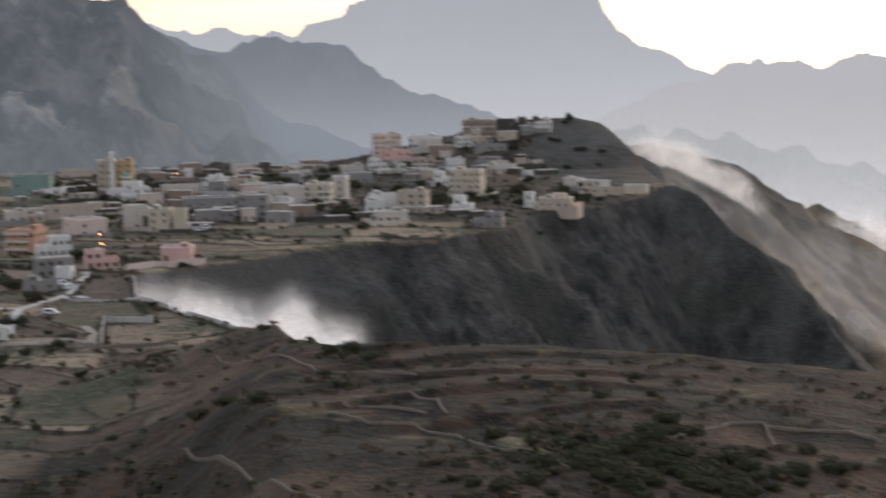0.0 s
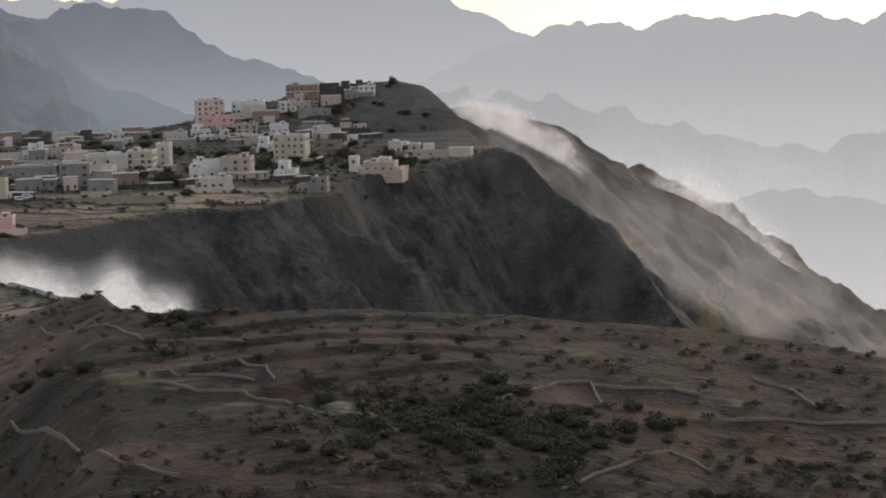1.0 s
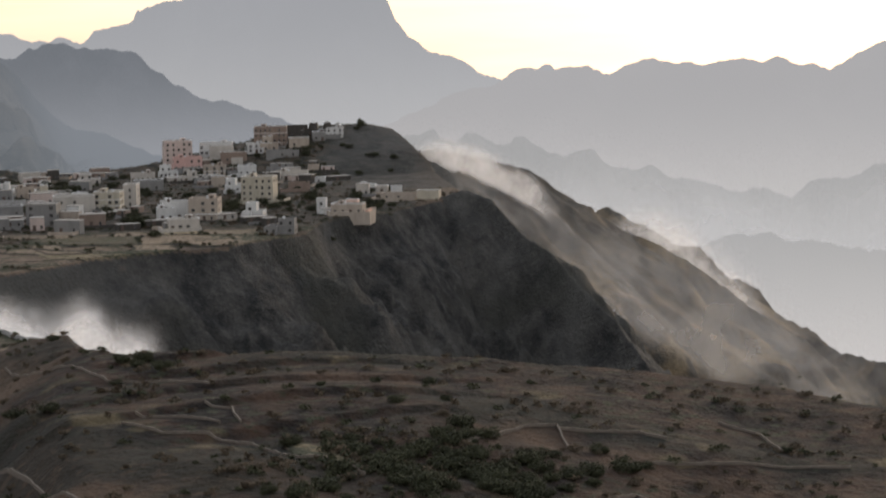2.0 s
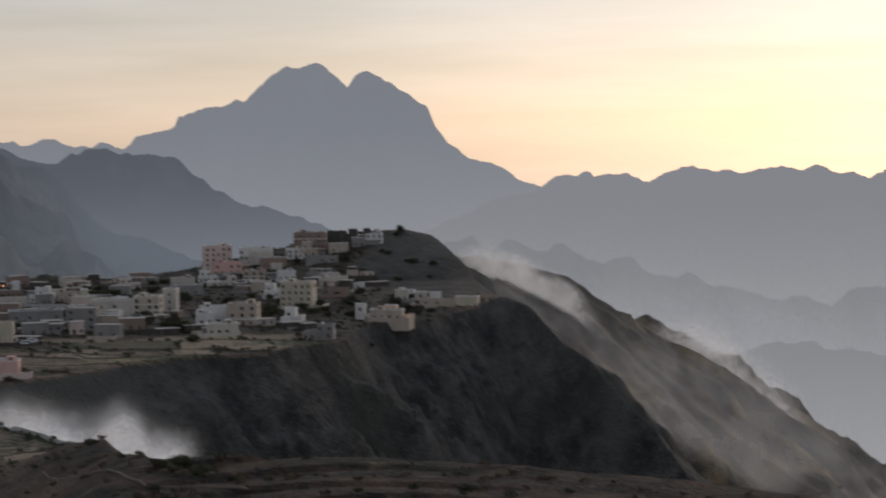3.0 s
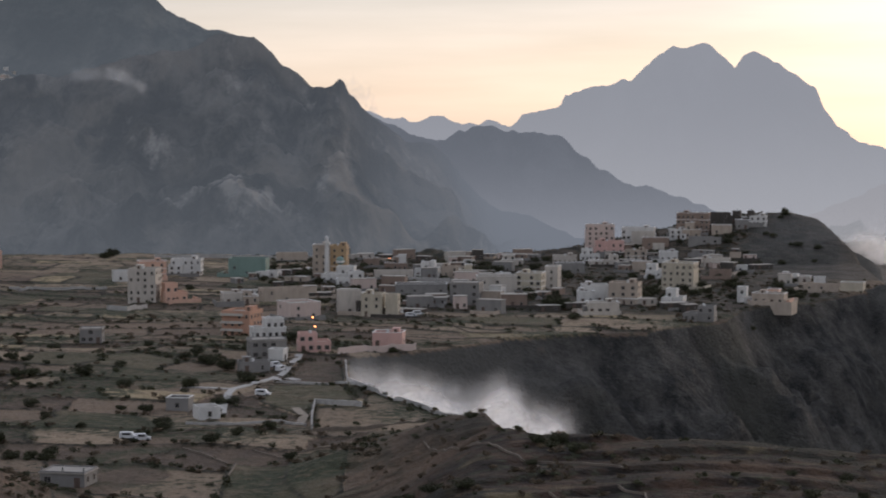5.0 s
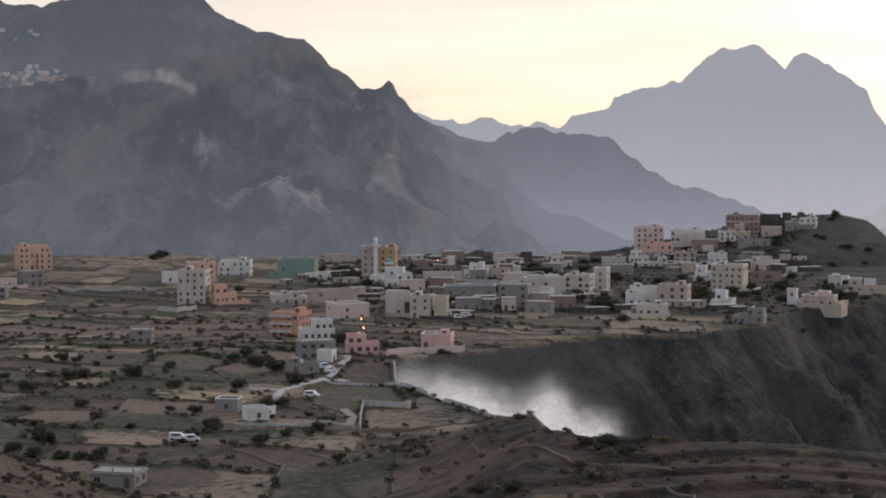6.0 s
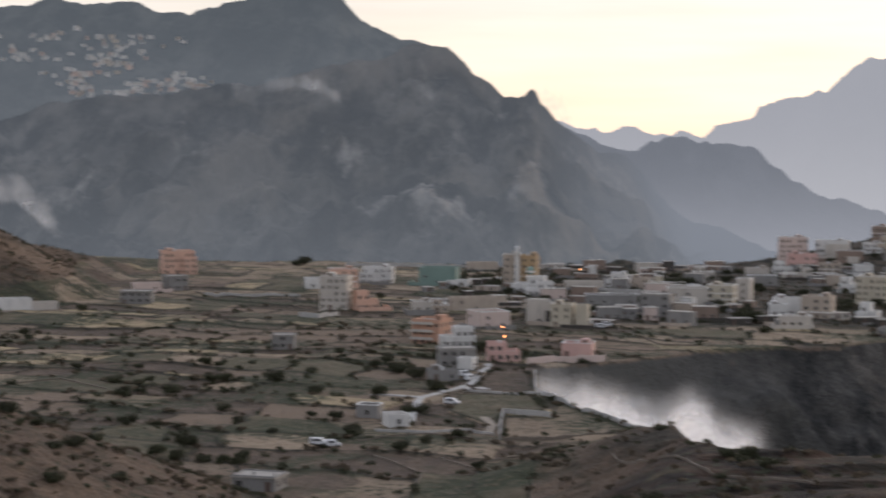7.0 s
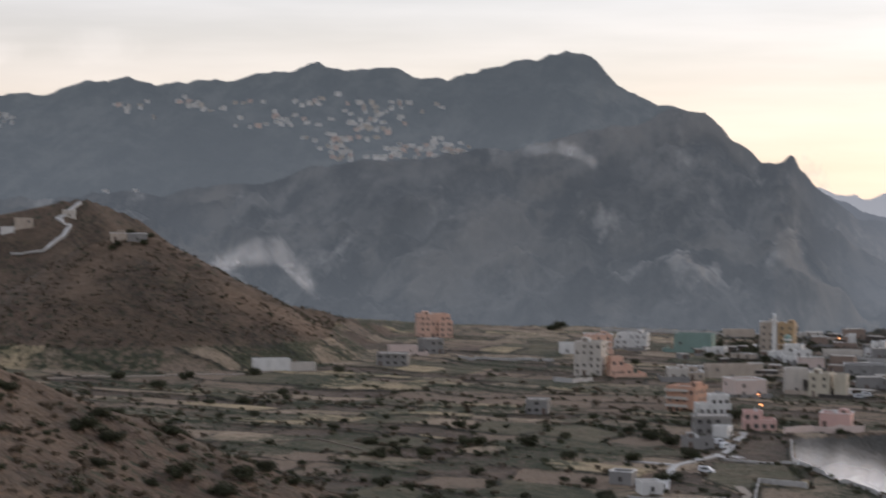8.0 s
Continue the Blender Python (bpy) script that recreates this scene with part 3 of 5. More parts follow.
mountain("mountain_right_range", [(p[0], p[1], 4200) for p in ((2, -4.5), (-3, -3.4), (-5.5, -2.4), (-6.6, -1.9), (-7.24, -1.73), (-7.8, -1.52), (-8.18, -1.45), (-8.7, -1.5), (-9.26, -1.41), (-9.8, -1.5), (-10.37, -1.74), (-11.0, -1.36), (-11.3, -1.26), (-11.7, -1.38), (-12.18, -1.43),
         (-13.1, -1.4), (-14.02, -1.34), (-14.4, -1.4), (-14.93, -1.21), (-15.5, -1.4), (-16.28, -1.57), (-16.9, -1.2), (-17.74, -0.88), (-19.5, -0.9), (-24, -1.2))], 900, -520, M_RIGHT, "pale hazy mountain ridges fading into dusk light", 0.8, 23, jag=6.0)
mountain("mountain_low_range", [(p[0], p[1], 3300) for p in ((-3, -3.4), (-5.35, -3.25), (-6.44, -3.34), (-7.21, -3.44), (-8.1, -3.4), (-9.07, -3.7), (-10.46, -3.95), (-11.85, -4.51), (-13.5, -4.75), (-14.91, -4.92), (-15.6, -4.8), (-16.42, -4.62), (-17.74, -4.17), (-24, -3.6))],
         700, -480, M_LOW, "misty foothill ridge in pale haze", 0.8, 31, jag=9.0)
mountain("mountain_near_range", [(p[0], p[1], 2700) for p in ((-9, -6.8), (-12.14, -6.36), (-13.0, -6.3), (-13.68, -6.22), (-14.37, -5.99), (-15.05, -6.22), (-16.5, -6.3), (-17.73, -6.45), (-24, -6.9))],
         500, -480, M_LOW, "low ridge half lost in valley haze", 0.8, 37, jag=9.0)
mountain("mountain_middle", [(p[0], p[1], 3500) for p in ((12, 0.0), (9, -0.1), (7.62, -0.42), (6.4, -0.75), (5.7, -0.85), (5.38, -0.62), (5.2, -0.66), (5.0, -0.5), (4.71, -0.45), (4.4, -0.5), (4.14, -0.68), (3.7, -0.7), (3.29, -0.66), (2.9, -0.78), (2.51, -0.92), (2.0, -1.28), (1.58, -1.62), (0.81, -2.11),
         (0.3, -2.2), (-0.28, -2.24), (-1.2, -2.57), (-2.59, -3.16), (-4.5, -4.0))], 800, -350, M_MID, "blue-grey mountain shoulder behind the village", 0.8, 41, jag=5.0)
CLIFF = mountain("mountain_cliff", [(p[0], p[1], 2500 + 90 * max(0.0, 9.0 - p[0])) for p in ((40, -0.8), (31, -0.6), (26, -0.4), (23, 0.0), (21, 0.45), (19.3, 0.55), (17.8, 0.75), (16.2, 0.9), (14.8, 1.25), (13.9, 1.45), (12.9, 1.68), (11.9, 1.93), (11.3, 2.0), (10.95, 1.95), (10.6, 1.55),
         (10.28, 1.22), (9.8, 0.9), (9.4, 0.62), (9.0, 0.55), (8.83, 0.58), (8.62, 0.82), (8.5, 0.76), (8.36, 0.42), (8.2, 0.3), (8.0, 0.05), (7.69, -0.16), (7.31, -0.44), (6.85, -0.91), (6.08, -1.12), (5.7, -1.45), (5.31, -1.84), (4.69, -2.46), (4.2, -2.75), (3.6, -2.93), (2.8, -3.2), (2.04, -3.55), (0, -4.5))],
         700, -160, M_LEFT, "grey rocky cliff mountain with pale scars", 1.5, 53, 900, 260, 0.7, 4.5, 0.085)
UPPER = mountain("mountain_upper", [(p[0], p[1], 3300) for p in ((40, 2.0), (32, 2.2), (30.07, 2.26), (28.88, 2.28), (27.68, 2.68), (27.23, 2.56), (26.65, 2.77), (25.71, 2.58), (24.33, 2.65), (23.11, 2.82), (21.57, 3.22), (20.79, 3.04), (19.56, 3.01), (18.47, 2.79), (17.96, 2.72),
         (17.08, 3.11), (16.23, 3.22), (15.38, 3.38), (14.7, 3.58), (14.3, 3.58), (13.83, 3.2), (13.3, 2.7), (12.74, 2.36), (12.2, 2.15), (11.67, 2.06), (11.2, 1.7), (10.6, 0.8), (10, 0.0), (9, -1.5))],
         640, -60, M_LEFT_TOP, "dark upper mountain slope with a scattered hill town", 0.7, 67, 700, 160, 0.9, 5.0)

# ---- village houses ----
WIN_FRAME = bpy.data.meshes.new("window_frame")
_b = solid((-0.62, 0.62, -0.09, 0.06, 1.3, 1.42), (-0.62, 0.62, -0.14, 0.06, -0.12, 0.0), (-0.62, -0.5, -0.09, 0.06, 0.0, 1.3), (0.5, 0.62, -0.09, 0.06, 0.0, 1.3), (-0.03, 0.03, -0.07, 0.02, 0.0, 1.3))
_b.to_mesh(WIN_FRAME)
WIN_FRAME.materials.append(FRAME)
WIN_PANE = bpy.data.meshes.new("pane")
_b = solid((-0.5, 0.5, -0.03, 0.03, 0.0, 1.3))
_b.to_mesh(WIN_PANE)
WIN_PANE.materials.append(GLASS)
DOOR = bpy.data.meshes.new("door")
_b = solid((-0.6, 0.6, -0.06, 0.05, 0.0, 2.2), (-0.7, -0.6, -0.1, 0.05, 0, 2.3), (0.6, 0.7, -0.1, 0.05, 0, 2.3), (-0.7, 0.7, -0.1, 0.05, 2.2, 2.3))
_b.to_mesh(DOOR)
DOOR.materials.append(DOORM)
RNG = random.Random(7)
NAMES = {"white": "white plastered", "cream": "cream plastered", "tan": "tan plastered", "yellow": "pale yellow", "pink": "pink painted", "palepink": "pale pink rendered",
         "salmon": "salmon painted", "orange": "orange painted", "ochre": "ochre", "brown": "brown rendered", "grey": "bare grey concrete", "stone": "dark stone", "teal": "teal painted"}
COUNT = ("low", "single-storey", "two-storey", "three-storey", "four-storey", "five-storey", "six-storey")


def add_window(ob, x, y, z, turn, wide=1.0):
    w = again("window", WIN_FRAME, ob, pose(x, y, z, 0, 0, turn) @ Matrix.Diagonal((wide, 1, 1, 1)))
    again("pane", WIN_PANE, w, Matrix())


def house(az, r, w, d, h, turn, colour, style="house", label=""):
    """A flat-roofed block house whose front looks down the slope; its walls go into the ground."""
    px, py = place(az, r + d / 2)
    gx, gy = place(az, r)
    z0 = min(height_at(gx, gy), height_at(px, py) + 1.0)
    w *= 0.92
    h = max(2.7, h * (0.92 if style not in ("house", "balcony") or h > 13 else 0.80) - (0.9 if style != "bare" else 0.3))
    storeys = max(1, round(h / 3.1))
    sh = h / storeys
    wall = WALLS[colour]
    ob = new("house")
    ob.matrix_basis = pose(px, py, z0, 0, 0, az + turn)
    if not label:
        label = f"{COUNT[min(6, storeys)]} {NAMES[colour]} house with flat parapet roof" if style == "house" else (
            f"unfinished {NAMES[colour]} block house with open floors" if style == "bare" else f"{COUNT[min(6, storeys)]} {NAMES[colour]} building with blank walls")
    tagged(ob, label, "house", "village houses")
    hw, hd = w / 2, d / 2
    # some houses carry a narrower top floor that leaves a roof terrace beside it
    setback = style == "house" and storeys in (2, 3) and RNG.random() < 0.5
    top = h - sh if setback else h
    bm = solid((-hw, hw, -hd, hd, -4.0, top))
    bmesh.ops.bevel(bm, geom=[e for e in bm.edges if abs(e.verts[0].co.z - e.verts[1].co.z) > 1], offset=0.06, segments=1, affect="EDGES")
    part("wall", bm, wall, ob)
    t, ph = 0.22, (0.9 if style != "bare" else 0.35)

    def walled_roof(x0, x1, y0, y1, z):
        part("parapet", solid((x0 - 0.04, x1 + 0.04, y0 - 0.04, y0 + t, z, z + ph), (x0 - 0.04, x1 + 0.04, y1 - t, y1 + 0.04, z, z + ph),
                              (x0 - 0.04, x0 + t, y0 + t, y1 - t, z, z + ph), (x1 - t, x1 + 0.04, y0 + t, y1 - t, z, z + ph)), wall, ob)
        part("roof", solid((x0 + t, x1 - t, y0 + t, y1 - t, z, z + 0.06)), ROOF, ob)
        if capped:
            part("parapet_cap", solid((x0 - 0.12, x1 + 0.12, y0 - 0.12, y0 + t + 0.06, z + ph, z + ph + 0.16), (x0 - 0.12, x1 + 0.12, y1 - t - 0.06, y1 + 0.12, z + ph, z + ph + 0.16),
                                      (x0 - 0.12, x0 + t + 0.06, y0 + t + 0.06, y1 - t - 0.06, z + ph, z + ph + 0.16), (x1 - t - 0.06, x1 + 0.12, y0 + t + 0.06, y1 - t - 0.06, z + ph, z + ph + 0.16)), TRIM, ob)

    capped = style != "bare" and RNG.random() < 0.5
    walled_roof(-hw, hw, -hd, hd, top)
    ux0, ux1 = -hw, hw
    if setback:
        ux0, ux1 = RNG.choice(((-hw + 0.3, hw * 0.2), (-hw * 0.2, hw - 0.3)))
        part("upper_storey", solid((ux0, ux1, -hd * 0.55, hd - 0.3, top + 0.06, h)), wall, ob)
        walled_roof(ux0, ux1, -hd * 0.55, hd - 0.3, h)
    elif style in ("house", "balcony") and w > 6:
        sx = RNG.choice((-1, 1)) * hw * 0.45
        hut = part("stair_hut", solid((sx - 1.3, sx + 1.3, -0.1, hd - 0.5, h + 0.06, h + 1.9), (sx - 1.45, sx + 1.45, -0.25, hd - 0.35, h + 1.9, h + 2.05)), wall, ob)
        again("door", DOOR, hut, pose(sx, -0.1, h + 0.08) @ Matrix.Diagonal((0.8, 1, 0.75, 1)))
    if style in ("house", "balcony") and w > 6 and RNG.random() < 0.7:
        tx = 0.3 * (ux0 + ux1) + RNG.uniform(-0.15, 0.15) * w
        bm = bmesh.new()
        bmesh.ops.create_cone(bm, cap_ends=True, segments=12, radius1=0.6, radius2=0.55, depth=1.3, matrix=pose(tx, 0.5, h + 0.95))
        box(bm, tx - 0.5, tx + 0.5, 0.1, 0.9, h + 0.06, h + 0.3)
        part("water_tank", bm, TANK, ob, "white plastic roof tank")
    if style == "house" and storeys > 1 and RNG.random() < 0.55:
        for k in range(1, storeys - setback):
            part("floor_band", solid((-hw - 0.07, hw + 0.07, -hd - 0.07, hd + 0.07, k * sh - 0.14, k * sh + 0.10)), TRIM if RNG.random() < 0.5 else wall, ob)
    if style == "house" and storeys > 1 and RNG.random() < 0.6:
        # lower wing on one side, in front of the main block
        s, ah = RNG.choice((-1, 1)), sh * (storeys - 1)
        x0, x1 = (hw * 0.2, hw + 0.8) if s > 0 else (-hw - 0.8, -hw * 0.2)
        wing = part("wing", solid((x0, x1, -hd - 2.4, hd * 0.3, -4.0, ah), (x0, x1, -hd - 2.4, -hd - 2.2, ah, ah + 0.8), (x0, x0 + 0.2, -hd - 2.2, hd * 0.3, ah, ah + 0.8), (x1 - 0.2, x1, -hd - 2.2, hd * 0.3, ah, ah + 0.8)), wall, ob)
        for k in range(storeys - 1):
            for i in range(2):
                x = x0 + (i + 0.5) * (x1 - x0) / 2
                add_window(ob, x, -hd - 2.4, k * sh + 0.95, 0)
    if style in ("house", "plain") and w > 7 and r > 800 and abs(az) < 30 and RNG.random() < 0.45:
        # walled yard at the foot of the house
        s = RNG.choice((-1, 1))
        e, f = hw + RNG.uniform(3, 6), -hd - RNG.uniform(3.5, 6)
        xa, xb = (-hw, e) if s > 0 else (-e, hw)
        part("yard_wall", solid((xa, xb, f, f + 0.25, -4, 1.7), (xa, xa + 0.25, f + 0.25, hd, -4, 1.7), (xb - 0.25, xb, f + 0.25, hd, -4, 1.7)), wall if RNG.random() < 0.6 else WALLS["grey"], ob)
    if style == "balcony":
        for k in range(1, storeys + 1):
            part("balcony", solid((-hw - 0.2, hw * 0.55, -hd - 1.2, -hd, k * sh - 1.1, k * sh - 0.85), (-hw - 0.2, hw * 0.55, -hd - 1.2, -hd - 1.05, k * sh - 0.85, k * sh - 0.05)), WALLS["cream"], ob, "pale balcony slab and parapet")
    if style == "bare":
        part("top_slab", solid((-hw - 0.3, hw + 0.3, -hd - 0.3, hd + 0.3, h - 0.25, h)), ROOF, ob, "projecting concrete roof slab")
        for cx in (-hw + 0.3, 0, hw - 0.3):
            part("column_stub", solid((cx - 0.18, cx + 0.18, -hd + 0.25, -hd + 0.6, h + 0.35, h + 1.2)), wall, ob)
    rows = range(storeys)
    step = RNG.uniform(2.3, 3.6) if style != "plain" else 5.5
    wide = RNG.uniform(0.75, 1.3)
    nf, ns = max(1, int(w / step)), max(1, int(d / (step + 0.4)))
    for k in rows:
        z = k * sh + 0.95
        door_at = RNG.randrange(nf) if k == 0 and style != "plain" else -1
        upper = setback and k == storeys - 1
        for i in range(nf):
            x = -hw + (i + 0.5) * w / nf
            if upper:
                if ux0 + 0.9 < x < ux1 - 0.9:
                    add_window(ob, x, -hd * 0.55, z + 0.1, 0, wide)
            elif i == door_at:
                again("door", DOOR, ob, pose(x, -hd, 0.0))
            elif RNG.random() < (0.78 if style != "plain" else 0.5):
                add_window(ob, x, -hd, z, 0, wide if style != "bare" else 1.5)
        for i in range(0 if upper else ns):
            y = -hd + (i + 0.5) * d / ns
            if RNG.random() < (0.75 if style != "plain" else 0.35):
                add_window(ob, hw if turn <= 0 else -hw, y, z, 90 if turn <= 0 else -90)
    return ob


house(16.09, 479, 11.7, 8.0, 3.9, -22, "grey", "bare", "unfinished grey block house alone among the fields")
house(12.33, 573, 6.5, 7.0, 3.1, 15, "white", "plain")
house(13.06, 593, 7.1, 6.0, 4.0, -15, "grey", "plain", "small grey shed beside a pale track")
house(11.03, 677, 11.0, 7.0, 4.2, 5, "grey", "house")
house(10.36, 704, 5.7, 5.0, 4.4, -20, "white", "plain")
house(10.67, 712, 13.5, 9.0, 7.3, 10, "grey", "bare")
house(9.38, 730, 12.1, 10.0, 8.1, 6, "pink", "house", "pink two-storey house above the gorge head")
house(7.3, 742, 11.7, 9.0, 6.4, -8, "pink", "house", "single pink house with a roof hut on the gorge rim")
house(15.41, 766, 8.7, 8.0, 6.0, -8, "grey", "bare")
house(10.64, 773, 13.2, 8.0, 9.2, 14, "white", "house", "white two-storey house in front of the orange building")
house(11.33, 789, 12.6, 12.0, 12.0, -24, "orange", "balcony", "orange apartment building with white balcony bands")
house(-1.30, 843, 12.3, 8.0, 7.8, -10, "grey", "house")
house(9.78, 849, 14.5, 14.0, 7.6, 24, "palepink", "plain", "blank beige walled hall with open roof")
house(7.19, 858, 5.8, 6.0, 10.2, -10, "yellow", "plain")
house(7.72, 858, 9.3, 11.0, 11.9, -10, "yellow", "house", "cream house with tall lattice windows and ornate parapet")
house(1.41, 860, 14.0, 8.0, 6.1, 8, "cream", "house")
house(8.40, 867, 10.6, 10.0, 10.6, 4, "cream", "plain")
house(-0.58, 902, 8.8, 8.0, 9.5, -12, "white", "house")
house(1.88, 906, 7.4, 7.0, 6.9, 8, "white", "house")
house(5.15, 906, 14.2, 10.0, 10.8, -12, "grey", "bare")
house(11.13, 908, 7.4, 8.0, 7.1, 10, "tan", "house")
house(11.62, 908, 9.1, 8.0, 6.2, 10, "cream", "house")
house(0.79, 910, 14.1, 11.0, 12.1, -10, "tan", "house")
house(1.62, 913, 12.6, 10.0, 9.9, 6, "white", "house")
house(-3.14, 915, 15.4, 8.0, 6.0, -12, "tan", "house", "low tan house with a walled yard on the cliff rim")
house(10.20, 919, 22.4, 9.0, 7.0, 18, "tan", "plain")
house(13.18, 920, 10.5, 9.0, 10.5, 15, "salmon", "house")
house(13.97, 921, 13.5, 12.0, 16.2, -14, "cream", "house", "five-storey cream apartment building with dark green stair windows")
house(-2.41, 924, 4.5, 4.0, 7.5, -10, "white", "plain")
house(-3.15, 926, 10.0, 7.0, 7.0, -10, "salmon", "house")
house(22.76, 939, 17.8, 8.0, 5.6, 8, "white", "plain")
house(21.95, 942, 14.0, 6.0, 3.1, 8, "cream", "plain")
house(6.41, 953, 25.8, 10.0, 5.2, 2, "grey", "plain")
house(19.41, 961, 15.4, 9.0, 6.5, -8, "grey", "bare")
house(4.33, 963, 20.1, 11.0, 8.4, 4, "cream", "plain")
house(3.38, 965, 13.1, 11.0, 11.5, -12, "yellow", "house", "pale yellow three-storey house with a lit wall lamp")
house(2.77, 983, 6.7, 10.0, 11.7, -10, "cream", "plain")
house(-5.36, 985, 11.5, 6.0, 4.3, -12, "yellow", "plain")
house(-0.71, 988, 16.6, 11.0, 13.4, -14, "yellow", "house", "large yellow four-storey house with arched windows")
house(-4.56, 992, 18.8, 7.0, 3.8, -10, "tan", "plain")
house(8.35, 1003, 13.9, 8.0, 8.2, 8, "white", "house")
house(4.28, 1006, 13.6, 9.0, 7.1, 4, "white", "house")
house(8.63, 1021, 16.3, 11.0, 9.4, -10, "white", "house", "white mosque hall with blue-framed windows and green dome")
house(-4.47, 1022, 6.1, 6.0, 3.9, 0, "white", "plain")
house(19.15, 1024, 15.0, 8.0, 4.7, 8, "palepink", "plain", "low pale pink wing beside the salmon apartment block")
house(-4.08, 1027, 6.4, 7.0, 4.5, -4, "cream", "house")
house(-3.66, 1033, 9.5, 8.0, 4.8, -6, "white", "house")
house(18.39, 1033, 11.2, 9.0, 8.1, 20, "grey", "bare")
house(26.41, 1034, 10.4, 8.0, 4.5, 0, "grey", "plain")
house(26.92, 1036, 8.4, 8.0, 5.1, 5, "tan", "house")
house(7.17, 1039, 20.8, 9.0, 4.8, 3, "cream", "plain")
house(14.64, 1040, 7.9, 7.0, 5.9, 5, "white", "plain")
house(8.65, 1043, 8.8, 12.0, 18.1, -6, "ochre", "house", "ochre tower block with small square windows")
house(10.77, 1044, 4.5, 5.0, 4.0, 30, "white", "plain")
house(9.14, 1044, 8.8, 9.0, 18.7, -6, "tan", "house", "tan tower block with dark windows behind the mosque")
house(-0.03, 1048, 9.4, 9.0, 8.5, -8, "white", "house")
house(-1.80, 1049, 11.9, 7.0, 4.6, 0, "brown", "plain")
house(13.78, 1049, 14.8, 10.0, 11.4, 5, "salmon", "house")
house(5.17, 1052, 7.1, 7.0, 8.0, 4, "yellow", "house")
house(5.62, 1052, 9.1, 8.0, 7.1, 4, "tan", "house")
house(10.46, 1053, 6.9, 6.0, 4.0, -20, "white", "plain")
house(6.36, 1054, 8.0, 9.0, 9.4, -6, "white", "house")
house(6.04, 1055, 4.9, 8.0, 10.0, -6, "white", "house")
house(11.14, 1064, 20.8, 12.0, 9.8, -10, "teal", "plain", "long teal-painted hall with a shallow roof")
house(2.31, 1075, 16.0, 8.0, 5.8, 6, "grey", "plain")
house(-2.34, 1086, 7.7, 5.0, 4.1, 0, "white", "plain")
house(12.82, 1086, 17.1, 11.0, 10.9, -8, "white", "house", "three-storey white house with flaring top floor")
house(0.33, 1088, 11.2, 6.0, 5.9, 3, "tan", "plain")
house(6.92, 1094, 4.2, 7.0, 8.9, 0, "white", "plain")
house(7.12, 1094, 12.2, 8.0, 8.9, 0, "brown", "house")
house(7.78, 1118, 9.1, 7.0, 5.5, 2, "brown", "plain")
house(1.19, 1122, 9.1, 8.0, 7.6, 5, "cream", "house")
house(-1.59, 1124, 19.8, 8.0, 6.1, -4, "cream", "house")
house(3.89, 1125, 12.2, 8.0, 7.0, 4, "cream", "house")
house(2.45, 1135, 14.2, 8.0, 6.2, 0, "cream", "house")
house(18.33, 1147, 18.3, 14.0, 14.0, 12, "salmon", "house", "four-storey salmon apartment block standing alone at the plateau edge")
house(-0.38, 1161, 11.0, 7.0, 6.9, 4, "white", "house")
house(1.75, 1163, 10.7, 8.0, 8.5, 5, "white", "house")
house(0.49, 1168, 13.3, 8.0, 7.6, -4, "tan", "house")
house(9.96, 1172, 19.1, 9.0, 5.7, 2, "tan", "plain")
house(-0.12, 1180, 7.0, 6.0, 5.8, 0, "cream", "plain")
house(-1.37, 1186, 19.9, 8.0, 4.5, -3, "grey", "plain")
house(-0.03, 1191, 16.1, 8.0, 6.1, 2, "brown", "plain")
house(1.23, 1191, 17.4, 9.0, 9.4, 6, "pink", "house")
house(0.30, 1202, 14.0, 7.0, 8.5, -6, "cream", "plain")
house(-0.64, 1204, 11.1, 8.0, 7.2, 6, "white", "house")
house(-1.05, 1204, 10.1, 7.0, 10.8, -8, "tan", "house")
house(-1.82, 1204, 12.4, 7.0, 5.9, 4, "tan", "plain")
house(1.49, 1209, 17.0, 11.0, 16.4, 8, "palepink", "house", "tall beige-pink apartment block on the village slope")
house(-1.06, 1210, 20.3, 9.0, 13.8, -6, "brown", "house", "brown and tan house below the hilltop")
house(-2.37, 1213, 7.9, 7.0, 6.6, 5, "grey", "house")
house(0.43, 1215, 20.4, 10.0, 9.2, -6, "white", "house")
house(-2.82, 1219, 10.6, 8.0, 7.6, -4, "white", "house")
house(-2.55, 1220, 7.9, 8.0, 10.6, 0, "stone", "house")
house(-1.77, 1225, 13.3, 9.0, 8.0, 5, "stone", "plain")
house(-2.16, 1225, 9.3, 9.0, 9.0, -5, "stone", "house", "dark stone tower house on the hilltop")
house(28.43, 1340, 10.9, 7.0, 5.8, 10, "white", "plain")
house(27.60, 1350, 11.0, 7.0, 5.9, 0, "tan", "plain")
house(29.88, 1381, 9.7, 9.0, 4.9, 0, "white", "plain")
house(29.44, 1382, 13.1, 9.0, 7.5, 0, "tan", "plain")
house(28.24, 1388, 9.4, 8.0, 5.3, 0, "cream", "plain")


